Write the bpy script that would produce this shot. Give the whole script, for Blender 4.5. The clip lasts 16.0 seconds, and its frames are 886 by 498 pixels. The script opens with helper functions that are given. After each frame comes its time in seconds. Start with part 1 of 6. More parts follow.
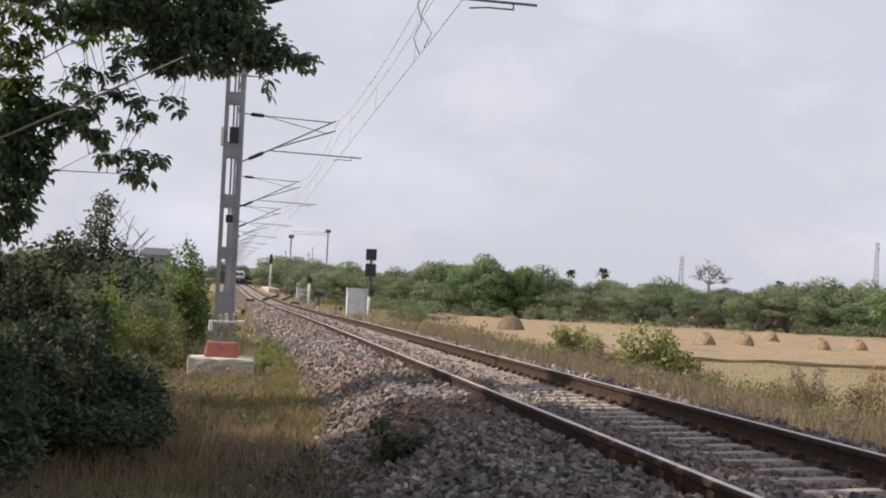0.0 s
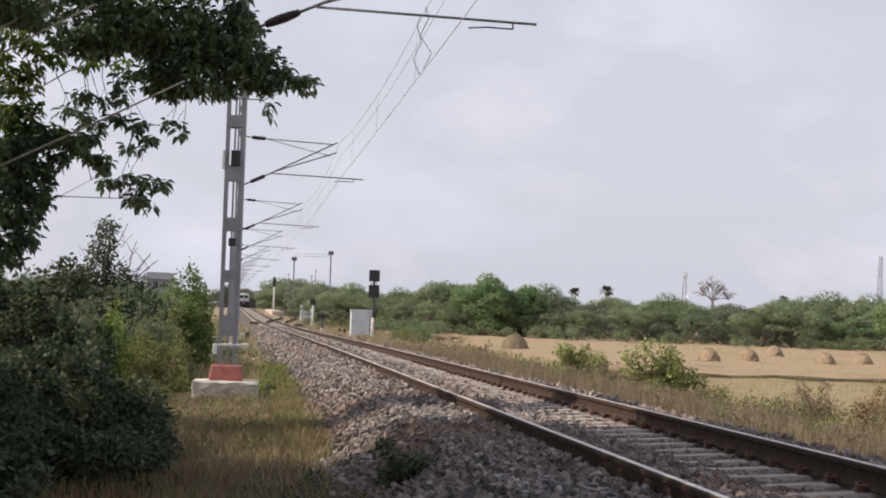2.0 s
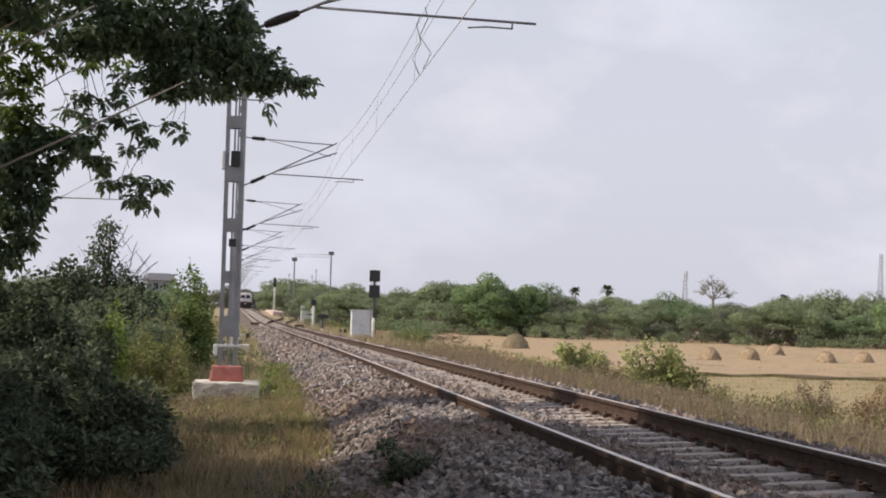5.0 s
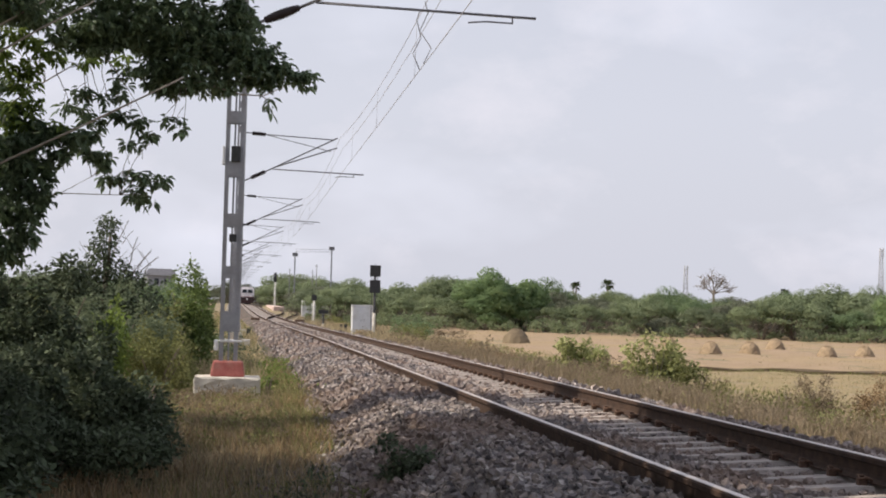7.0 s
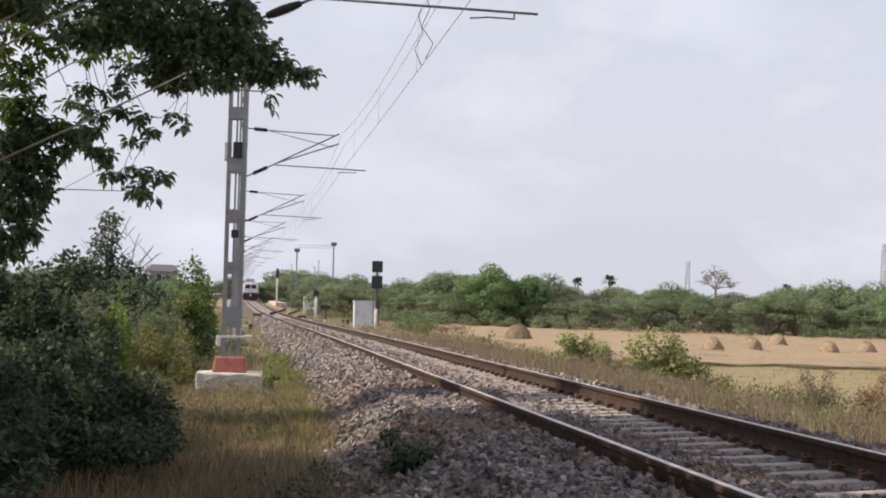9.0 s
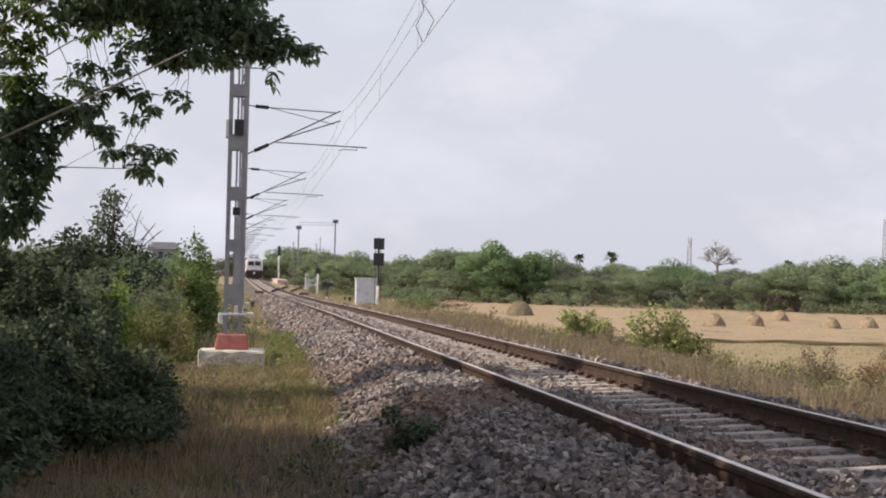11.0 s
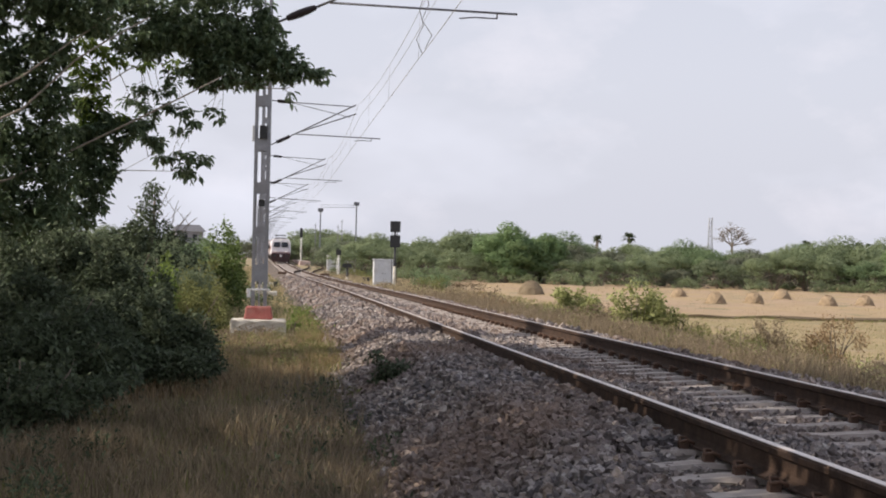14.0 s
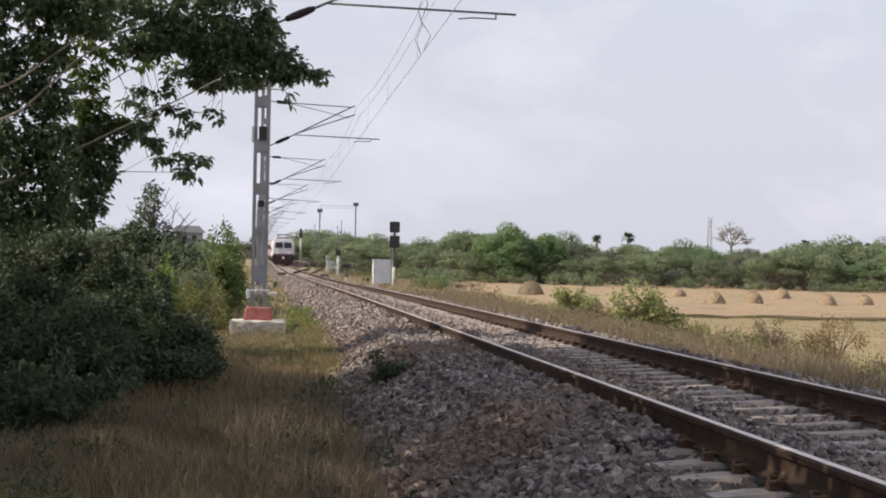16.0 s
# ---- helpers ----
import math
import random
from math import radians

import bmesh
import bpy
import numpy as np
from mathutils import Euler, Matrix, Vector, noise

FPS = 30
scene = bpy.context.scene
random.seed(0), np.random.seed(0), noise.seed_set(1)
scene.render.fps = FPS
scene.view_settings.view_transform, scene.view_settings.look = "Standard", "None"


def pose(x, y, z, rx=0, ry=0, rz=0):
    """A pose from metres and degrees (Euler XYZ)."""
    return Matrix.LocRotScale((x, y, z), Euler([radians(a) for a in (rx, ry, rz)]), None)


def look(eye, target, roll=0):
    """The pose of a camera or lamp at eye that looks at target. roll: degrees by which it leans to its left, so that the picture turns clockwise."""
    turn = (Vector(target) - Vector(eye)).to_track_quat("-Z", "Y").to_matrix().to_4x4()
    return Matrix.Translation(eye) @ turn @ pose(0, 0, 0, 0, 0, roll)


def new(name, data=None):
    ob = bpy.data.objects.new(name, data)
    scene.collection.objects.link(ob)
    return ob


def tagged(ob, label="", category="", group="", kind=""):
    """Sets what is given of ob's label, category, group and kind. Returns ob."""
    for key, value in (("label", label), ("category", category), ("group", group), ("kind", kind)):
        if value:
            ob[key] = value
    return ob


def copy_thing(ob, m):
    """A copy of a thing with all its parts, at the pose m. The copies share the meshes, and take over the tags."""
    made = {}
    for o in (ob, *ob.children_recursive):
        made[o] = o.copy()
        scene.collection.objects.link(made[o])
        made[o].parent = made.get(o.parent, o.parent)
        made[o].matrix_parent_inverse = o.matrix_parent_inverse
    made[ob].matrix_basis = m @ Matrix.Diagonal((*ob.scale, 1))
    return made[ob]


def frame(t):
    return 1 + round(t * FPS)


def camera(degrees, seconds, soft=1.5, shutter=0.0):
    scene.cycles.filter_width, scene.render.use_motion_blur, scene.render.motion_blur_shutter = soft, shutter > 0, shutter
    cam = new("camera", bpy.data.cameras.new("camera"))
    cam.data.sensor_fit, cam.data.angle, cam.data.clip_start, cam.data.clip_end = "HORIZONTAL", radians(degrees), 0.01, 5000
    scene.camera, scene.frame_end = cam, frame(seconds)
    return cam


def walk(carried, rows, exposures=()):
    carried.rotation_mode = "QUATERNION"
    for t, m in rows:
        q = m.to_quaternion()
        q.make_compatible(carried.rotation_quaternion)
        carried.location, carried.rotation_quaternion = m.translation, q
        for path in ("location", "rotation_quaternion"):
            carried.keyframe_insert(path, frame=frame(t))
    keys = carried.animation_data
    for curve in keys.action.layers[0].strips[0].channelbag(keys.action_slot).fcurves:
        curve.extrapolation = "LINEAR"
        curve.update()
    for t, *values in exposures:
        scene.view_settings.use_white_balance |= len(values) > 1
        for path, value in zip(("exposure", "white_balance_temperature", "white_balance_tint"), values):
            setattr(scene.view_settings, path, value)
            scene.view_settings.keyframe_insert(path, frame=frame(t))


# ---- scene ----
# ---- camera ----
cam = camera(30.86, 16.0, soft=1.9)
EX, EZ = -3.65, 1.69
# seconds, metres along the track, yaw, pitch, roll
ROWS = [
    (0, 0.000, -7.079, 1.526, -2.775),
    (0.5, 0.000, -7.061, 1.721, -2.689),
    (1, 0.000, -7.007, 1.909, -2.430),
    (1.5, 0.000, -6.913, 2.040, -2.119),
    (2, 0.000, -6.946, 2.235, -1.911),
    (2.5, 0.000, -6.894, 2.215, -1.920),
    (3, 0.000, -6.933, 2.272, -1.921),
    (3.5, 0.000, -6.950, 2.308, -1.803),
    (4, 0.000, -6.943, 2.340, -1.692),
    (6.5, 0.000, -6.906, 2.031, -1.707),
    (7, 0.000, -6.906, 2.049, -1.599),
    (7.5, 0.000, -6.899, 2.027, -1.689),
    (8, 0.000, -6.854, 2.032, -1.724),
    (8.5, 0.000, -6.821, 1.961, -1.720),
    (9, 0.000, -6.834, 1.893, -1.559),
    (11.5, 0.000, -6.722, 0.809, -1.313),
    (12, 0.000, -6.843, 0.547, -0.982),
    (12.5, 0.000, -6.783, 0.368, -1.200),
    (13, 0.000, -6.742, 0.390, -1.279),
    (13.5, -2.194, -6.371, 0.360, -1.382),
    (14, -4.920, -5.961, 0.376, -1.255),
    (14.5, -4.864, -6.015, 0.358, -1.046),
    (15, -4.882, -6.007, 0.361, -0.932),
    (15.5, -4.734, -6.026, 0.360, -0.947),
    (16, -4.938, -5.979, 0.389, -1.115),
]
walk(cam, [(t, pose(EX, y, EZ, 90 + pitch, roll, yaw)) for t, y, yaw, pitch, roll in ROWS],
     exposures=((0.0, -0.04), (4.0, -0.03), (7.0, 0.02), (9.0, 0.06), (12.0, 0.03), (13.0, 0.08), (16.0, 0.04)))

# ---- world and sun ----
SUN_EL, SUN_AZ = 40.0, 91.0   # azimuth: degrees left of the track's direction (+y)
scene.view_settings.exposure = 0.0
world = bpy.data.worlds.new("world")
scene.world = world
world.use_nodes = True
wn, wl = world.node_tree.nodes, world.node_tree.links
sky = wn.new("ShaderNodeTexSky")
sky.sky_type, sky.sun_disc = "NISHITA", False
sky.sun_elevation, sky.sun_rotation = radians(SUN_EL), radians(-SUN_AZ)
sky.dust_density, sky.air_density, sky.ozone_density = 6.0, 1.0, 2.0
wbg = wn["Background"]
wbg.inputs["Strength"].default_value = 0.09
# thin high haze and faint cloud over the blue
wco = wn.new("ShaderNodeTexCoord")
wmap = wn.new("ShaderNodeMapping")
wmap.inputs["Scale"].default_value = (1.0, 1.0, 2.2)
wnoise = wn.new("ShaderNodeTexNoise")
wnoise.inputs["Scale"].default_value, wnoise.inputs["Detail"].default_value = 5.0, 4.0
wramp = wn.new("ShaderNodeMapRange")
wramp.inputs["From Min"].default_value, wramp.inputs["From Max"].default_value = 0.52, 0.78
wramp.inputs["To Min"].default_value, wramp.inputs["To Max"].default_value = 0.72, 0.92
wmix = wn.new("ShaderNodeMix")
wmix.data_type = "RGBA"
wmix.inputs["B"].default_value = (9.78, 9.92, 11.2, 1)
wl.new(wco.outputs["Generated"], wmap.inputs["Vector"])
wl.new(wmap.outputs["Vector"], wnoise.inputs["Vector"])
wl.new(wnoise.outputs["Fac"], wramp.inputs["Value"])
wsep = wn.new("ShaderNodeSeparateXYZ")
wl.new(wco.outputs["Generated"], wsep.inputs["Vector"])
wel = wn.new("ShaderNodeMapRange")
wel.inputs["From Min"].default_value, wel.inputs["From Max"].default_value = 0.12, 0.75
wel.inputs["To Min"].default_value, wel.inputs["To Max"].default_value = 1.0, 0.56
wl.new(wsep.outputs["Z"], wel.inputs["Value"])
wmul = wn.new("ShaderNodeMath")
wmul.operation = "MULTIPLY"
wl.new(wramp.outputs["Result"], wmul.inputs[0])
wl.new(wel.outputs["Result"], wmul.inputs[1])
wl.new(wmul.outputs["Value"], wmix.inputs["Factor"])
wl.new(sky.outputs["Color"], wmix.inputs["A"])
# faint warm-white wisps
wcloud = wn.new("ShaderNodeTexNoise")
wcloud.inputs["Scale"].default_value, wcloud.inputs["Detail"].default_value, wcloud.inputs["Roughness"].default_value = 7.0, 6.0, 0.6
wcm = wn.new("ShaderNodeMapping")
wcm.inputs["Location"].default_value = (0.35, 0.0, 0.2)
wcm.inputs["Scale"].default_value = (1.0, 1.0, 1.6)
wl.new(wco.outputs["Generated"], wcm.inputs["Vector"])
wl.new(wcm.outputs["Vector"], wcloud.inputs["Vector"])
wcr = wn.new("ShaderNodeMapRange")
wcr.inputs["From Min"].default_value, wcr.inputs["From Max"].default_value, wcr.inputs["To Max"].default_value = 0.54, 0.76, 0.4
wl.new(wcloud.outputs["Fac"], wcr.inputs["Value"])
wcx = wn.new("ShaderNodeMix")
wcx.data_type = "RGBA"
wcx.inputs["B"].default_value = (11.0, 10.4, 11.2, 1)
wl.new(wcr.outputs["Result"], wcx.inputs["Factor"])
wl.new(wmix.outputs["Result"], wcx.inputs["A"])
wl.new(wcx.outputs["Result"], wbg.inputs["Color"])

sun_data = bpy.data.lights.new("sun", "SUN")
sun_data.energy, sun_data.angle, sun_data.color = 4.5, radians(0.6), (1.0, 0.875, 0.715)
sun = new("sun", sun_data)
sun_dir = Vector((-math.sin(radians(SUN_AZ)) * math.cos(radians(SUN_EL)), math.cos(radians(SUN_AZ)) * math.cos(radians(SUN_EL)), math.sin(radians(SUN_EL))))
sun.matrix_world = look(sun_dir * 300, (0, 0, 0))


# ---- materials ----
def mat(name, low, high, rough=0.8, scale=8.0, bump=0.0, bump_scale=40.0, metal=0.0, island=0.0, stain=None, stain_scale=1.0, stain_amount=0.5, through_light=0.0, obj_var=0.0, spec=0.5):
    """A noise-mixed surface: two colours, a broader stain, per-piece variation, fine relief."""
    m = bpy.data.materials.new(name)
    m.use_nodes = True
    n, l = m.node_tree.nodes, m.node_tree.links
    b = n["Principled BSDF"]
    co = n.new("ShaderNodeTexCoord")
    tex = n.new("ShaderNodeTexNoise")
    tex.inputs["Scale"].default_value, tex.inputs["Detail"].default_value, tex.inputs["Roughness"].default_value = scale, 6.0, 0.65
    l.new(co.outputs["Object"], tex.inputs["Vector"])
    rng = n.new("ShaderNodeMapRange")
    rng.inputs["From Min"].default_value, rng.inputs["From Max"].default_value = 0.32, 0.68
    l.new(tex.outputs["Fac"], rng.inputs["Value"])
    mix = n.new("ShaderNodeMix")
    mix.data_type = "RGBA"
    mix.inputs["A"].default_value, mix.inputs["B"].default_value = (*low, 1), (*high, 1)
    l.new(rng.outputs["Result"], mix.inputs["Factor"])
    colour = mix.outputs["Result"]
    if stain:
        st = n.new("ShaderNodeTexNoise")
        st.inputs["Scale"].default_value, st.inputs["Detail"].default_value = stain_scale, 5.0
        l.new(co.outputs["Object"], st.inputs["Vector"])
        sr = n.new("ShaderNodeMapRange")
        sr.inputs["From Min"].default_value, sr.inputs["From Max"].default_value, sr.inputs["To Max"].default_value = 0.45, 0.68, stain_amount
        l.new(st.outputs["Fac"], sr.inputs["Value"])
        sm = n.new("ShaderNodeMix")
        sm.data_type = "RGBA"
        sm.inputs["B"].default_value = (*stain, 1)
        l.new(colour, sm.inputs["A"])
        l.new(sr.outputs["Result"], sm.inputs["Factor"])
        colour = sm.outputs["Result"]
    if island or obj_var:
        hs = n.new("ShaderNodeHueSaturation")
        vr = n.new("ShaderNodeMapRange")
        amount = island or obj_var
        vr.inputs["To Min"].default_value, vr.inputs["To Max"].default_value = 1 - amount, 1 + amount
        if island:
            l.new(n.new("ShaderNodeNewGeometry").outputs["Random Per Island"], vr.inputs["Value"])
        else:
            l.new(n.new("ShaderNodeObjectInfo").outputs["Random"], vr.inputs["Value"])
        l.new(vr.outputs["Result"], hs.inputs["Value"])
        l.new(colour, hs.inputs["Color"])
        colour = hs.outputs["Color"]
    l.new(colour, b.inputs["Base Color"])
    b.inputs["Roughness"].default_value, b.inputs["Metallic"].default_value = rough, metal
    b.inputs["Specular IOR Level"].default_value = spec
    if bump:
        bt = n.new("ShaderNodeTexNoise")
        bt.inputs["Scale"].default_value, bt.inputs["Detail"].default_value = bump_scale, 4.0
        l.new(co.outputs["Object"], bt.inputs["Vector"])
        bp = n.new("ShaderNodeBump")
        bp.inputs["Strength"].default_value, bp.inputs["Distance"].default_value = bump, 0.02
        l.new(bt.outputs["Fac"], bp.inputs["Height"])
        l.new(bp.outputs["Normal"], b.inputs["Normal"])
    if through_light:
        tr = n.new("ShaderNodeBsdfTranslucent")
        l.new(colour, tr.inputs["Color"])
        ms = n.new("ShaderNodeMixShader")
        ms.inputs["Fac"].default_value = through_light
        l.new(b.outputs["BSDF"], ms.inputs[1])
        l.new(tr.outputs["BSDF"], ms.inputs[2])
        l.new(ms.outputs["Shader"], n["Material Output"].inputs["Surface"])
    return m


M_GROUND = mat("dry_ground", (0.20, 0.155, 0.10), (0.33, 0.265, 0.17), 0.95, 3.0, 0.6, 30, stain=(0.14, 0.14, 0.05), stain_scale=0.35, stain_amount=0.7)
M_FIELD = mat("stubble_field", (0.27, 0.19, 0.12), (0.36, 0.265, 0.175), 0.95, 0.9, 0.4, 14, stain=(0.33, 0.25, 0.10), stain_scale=0.08, stain_amount=0.7)
M_FALLOW = mat("fallow_grass", (0.225, 0.172, 0.088), (0.32, 0.25, 0.136), 0.95, 2.2, 0.5, 22, stain=(0.21, 0.185, 0.08), stain_scale=0.3, stain_amount=0.7)
# bed kept much darker than the stones, to paint shadow into their gaps
M_BALLAST = mat("ballast_bed", (0.045, 0.037, 0.033), (0.115, 0.092, 0.078), 0.9, 14.0, 0.9, 40, stain=(0.23, 0.165, 0.12), stain_scale=0.5)
def stone_mat(name, single):
    """Broken stone whose colour changes from piece to piece: dark trap, grey, mauve, brown and a few pale ones."""
    m = mat(name, (0.5, 0.5, 0.5), (1.0, 1.0, 1.0), 0.75, 22.0, 0.5, 90)
    n, l = m.node_tree.nodes, m.node_tree.links
    ramp = n.new("ShaderNodeValToRGB")
    stops = ((0, (0.092, 0.083, 0.088)), (0.20, (0.185, 0.162, 0.164)), (0.42, (0.290, 0.258, 0.262)), (0.62, (0.375, 0.310, 0.275)), (0.82, (0.445, 0.396, 0.385)), (0.96, (0.520, 0.472, 0.455)), (1, (0.660, 0.615, 0.585)))
    for k, (at, c) in enumerate(stops):
        e = ramp.color_ramp.elements[0] if k == 0 else ramp.color_ramp.elements[1] if k == 1 else ramp.color_ramp.elements.new(at)
        e.position, e.color = at, (*c, 1)
    l.new(n.new("ShaderNodeObjectInfo").outputs["Random"] if single else n.new("ShaderNodeNewGeometry").outputs["Random Per Island"], ramp.inputs["Fac"])
    # rust and dust that lies in patches over the stones
    st = n.new("ShaderNodeTexNoise")
    st.inputs["Scale"].default_value, st.inputs["Detail"].default_value = 0.45, 5.0
    l.new(n["Texture Coordinate"].outputs["Object"], st.inputs["Vector"])
    sr = n.new("ShaderNodeMapRange")
    sr.inputs["From Min"].default_value, sr.inputs["From Max"].default_value, sr.inputs["To Max"].default_value = 0.42, 0.66, 0.7
    l.new(st.outputs["Fac"], sr.inputs["Value"])
    dust = n.new("ShaderNodeMix")
    dust.data_type = "RGBA"
    dust.inputs["B"].default_value = (0.295, 0.200, 0.152, 1)
    l.new(sr.outputs["Result"], dust.inputs["Factor"])
    l.new(ramp.outputs["Color"], dust.inputs["A"])
    grain = n.new("ShaderNodeMix")
    grain.data_type, grain.blend_type = "RGBA", "MULTIPLY"
    grain.inputs["Factor"].default_value = 1.0
    l.new(dust.outputs["Result"], grain.inputs["A"])
    l.new(n["Mix"].outputs["Result"], grain.inputs["B"])
    l.new(grain.outputs["Result"], n["Principled BSDF"].inputs["Base Color"])
    return m


M_STONE = stone_mat("crushed_stone", False)
M_STONE_ONE = stone_mat("crushed_stone_single", True)
M_SLEEPER = mat("sleeper_concrete", (0.36, 0.32, 0.30), (0.53, 0.48, 0.45), 0.85, 12.0, 0.4, 60, stain=(0.22, 0.15, 0.11), stain_scale=2.5)
M_RAIL = mat("rusty_rail", (0.036, 0.024, 0.020), (0.082, 0.052, 0.038), 0.88, 9.0, 0.3, 60, spec=0.2)
M_RAILTOP = mat("polished_rail_head", (0.58, 0.51, 0.47), (0.74, 0.66, 0.62), 0.42, 6.0, metal=0.6)
M_CLIP = mat("rusty_clip", (0.07, 0.04, 0.028), (0.15, 0.085, 0.055), 0.8, 20.0)
M_STEEL = mat("galvanised_steel", (0.25, 0.26, 0.29), (0.36, 0.37, 0.405), 0.55, 5.0, 0.1, 40, metal=0.35, stain=(0.24, 0.22, 0.22), stain_scale=2.0)
M_TUBE = mat("grey_tube", (0.13, 0.13, 0.145), (0.22, 0.22, 0.24), 0.55, 8.0, metal=0.4)
M_WIRE = mat("copper_wire", (0.30, 0.29, 0.30), (0.40, 0.38, 0.39), 0.6, 4.0)
M_INSULATOR = mat("brown_porcelain", (0.02, 0.015, 0.015), (0.034, 0.025, 0.025), 0.55, 8.0, spec=0.25)
M_RED = mat("faded_red_paint", (0.30, 0.085, 0.075), (0.40, 0.13, 0.115), 0.8, 9.0, 0.3, 30, stain=(0.34, 0.22, 0.19), stain_scale=4.0)
M_CONCRETE = mat("pale_concrete", (0.34, 0.31, 0.27), (0.46, 0.42, 0.37), 0.9, 6.0, 0.4, 30, stain=(0.25, 0.21, 0.17), stain_scale=2.5)
M_WHITEWASH = mat("worn_whitewash", (0.52, 0.49, 0.44), (0.68, 0.65, 0.60), 0.9, 6.0, 0.4, 30, stain=(0.36, 0.31, 0.25), stain_scale=3.0, stain_amount=0.6)
M_BLACK = mat("black_paint", (0.018, 0.019, 0.022), (0.04, 0.041, 0.045), 0.55, 10.0)
M_WHITE = mat("weathered_white_paint", (0.62, 0.62, 0.64), (0.76, 0.76, 0.77), 0.6, 5.0, stain=(0.50, 0.47, 0.44), stain_scale=2.5, stain_amount=0.4)
M_GREY_PAINT = mat("light_grey_paint", (0.64, 0.66, 0.70), (0.74, 0.76, 0.79), 0.55, 4.0, stain=(0.44, 0.42, 0.40), stain_scale=1.5, stain_amount=0.5)
M_BARK = mat("grey_bark", (0.13, 0.105, 0.085), (0.26, 0.22, 0.18), 0.95, 12.0, 0.6, 40)
M_BARK_PALE = mat("pale_bark", (0.24, 0.21, 0.18), (0.40, 0.36, 0.31), 0.9, 14.0, 0.4, 50)
M_TWIG = mat("grey_twig", (0.085, 0.072, 0.068), (0.15, 0.13, 0.12), 0.95, 2.0)
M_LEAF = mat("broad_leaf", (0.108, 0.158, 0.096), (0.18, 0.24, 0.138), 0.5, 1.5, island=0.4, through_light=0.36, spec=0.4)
# paler copy of broad_leaf: sunlight on the lit side is put into the colour
M_LEAF_LIT = mat("broad_leaf_lit", (0.12, 0.18, 0.05), (0.22, 0.29, 0.085), 0.6, 1.5, island=0.4, through_light=0.5, spec=0.25)
M_LEAF_BUSH = mat("bush_leaf", (0.069, 0.091, 0.058), (0.116, 0.145, 0.087), 0.65, 0.9, island=0.5, through_light=0.25, spec=0.2)
M_LEAF_BRIGHT = mat("bright_leaf", (0.139, 0.201, 0.0492), (0.23, 0.295, 0.0902), 0.6, 1.2, island=0.35, through_light=0.45, spec=0.25)
M_LEAF_MID = mat("mid_green_leaf", (0.115, 0.165, 0.052), (0.20, 0.255, 0.092), 0.65, 1.2, island=0.5, through_light=0.35, spec=0.2)
M_LEAF_YELLOW = mat("yellowing_leaf", (0.27, 0.29, 0.12), (0.42, 0.44, 0.21), 0.7, 1.2, island=0.35, through_light=0.4, spec=0.2)
M_LEAF_OLIVE = mat("olive_leaf", (0.132, 0.15, 0.0572), (0.238, 0.242, 0.101), 0.75, 0.8, island=0.35, through_light=0.4, spec=0.2)
# scrub greens lifted towards grey, with distance haze mixed into the leaf colour
M_SCRUB = mat("scrub_leaf", (0.13, 0.165, 0.10), (0.205, 0.245, 0.155), 0.75, 0.35, island=0.06, through_light=0.4, spec=0.2)
M_SCRUB_GREEN = mat("scrub_leaf_green", (0.13, 0.19, 0.10), (0.215, 0.285, 0.15), 0.7, 0.35, island=0.06, through_light=0.4, spec=0.2)
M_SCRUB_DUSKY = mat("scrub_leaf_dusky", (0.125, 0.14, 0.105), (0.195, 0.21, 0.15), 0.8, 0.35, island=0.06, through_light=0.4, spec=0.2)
# still paler copy for the hazier tree rows; the haze is painted in
M_SCRUB_HAZE = mat("scrub_leaf_haze", (0.17, 0.215, 0.12), (0.26, 0.31, 0.185), 0.75, 0.35, island=0.06, through_light=0.4, spec=0.2)
M_BROAD = mat("round_tree_leaf", (0.15, 0.23, 0.11), (0.24, 0.33, 0.16), 0.7, 0.35, island=0.06, through_light=0.4, spec=0.2)
M_PALM = mat("palm_leaf", (0.045, 0.065, 0.03), (0.08, 0.10, 0.05), 0.7, 1.0, island=0.3, through_light=0.2, spec=0.2)
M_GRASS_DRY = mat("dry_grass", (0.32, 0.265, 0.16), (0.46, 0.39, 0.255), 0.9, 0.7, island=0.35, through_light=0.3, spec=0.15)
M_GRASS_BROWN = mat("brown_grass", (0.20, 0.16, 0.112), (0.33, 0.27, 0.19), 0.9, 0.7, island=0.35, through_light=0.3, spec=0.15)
M_GRASS_RUSSET = mat("russet_grass", (0.25, 0.175, 0.105), (0.40, 0.295, 0.18), 0.9, 0.7, island=0.35, through_light=0.3, spec=0.15)
M_GRASS_GREEN = mat("yellow_green_grass", (0.155, 0.168, 0.062), (0.268, 0.272, 0.115), 0.85, 0.7, island=0.35, through_light=0.3, spec=0.15)
# bund earth darkened: the shade on its near face is in the colour
M_BUND_SHADE = mat("shaded_earth", (0.09, 0.065, 0.04), (0.15, 0.11, 0.065), 0.95, 4.0, 0.5, 20)
M_HAY = mat("paddy_straw", (0.26, 0.195, 0.125), (0.37, 0.285, 0.19), 0.95, 6.0, 0.8, 25, stain=(0.24, 0.17, 0.11), stain_scale=1.2)
M_GLASS = mat("dark_glass", (0.012, 0.014, 0.018), (0.02, 0.022, 0.028), 0.08, 3.0)
M_LOCO = mat("loco_cream_white", (0.62, 0.60, 0.64), (0.72, 0.70, 0.74), 0.45, 1.5, stain=(0.55, 0.50, 0.48), stain_scale=0.8, stain_amount=0.4)
M_MAROON = mat("dark_maroon_paint", (0.16, 0.035, 0.04), (0.24, 0.055, 0.06), 0.5, 3.0)
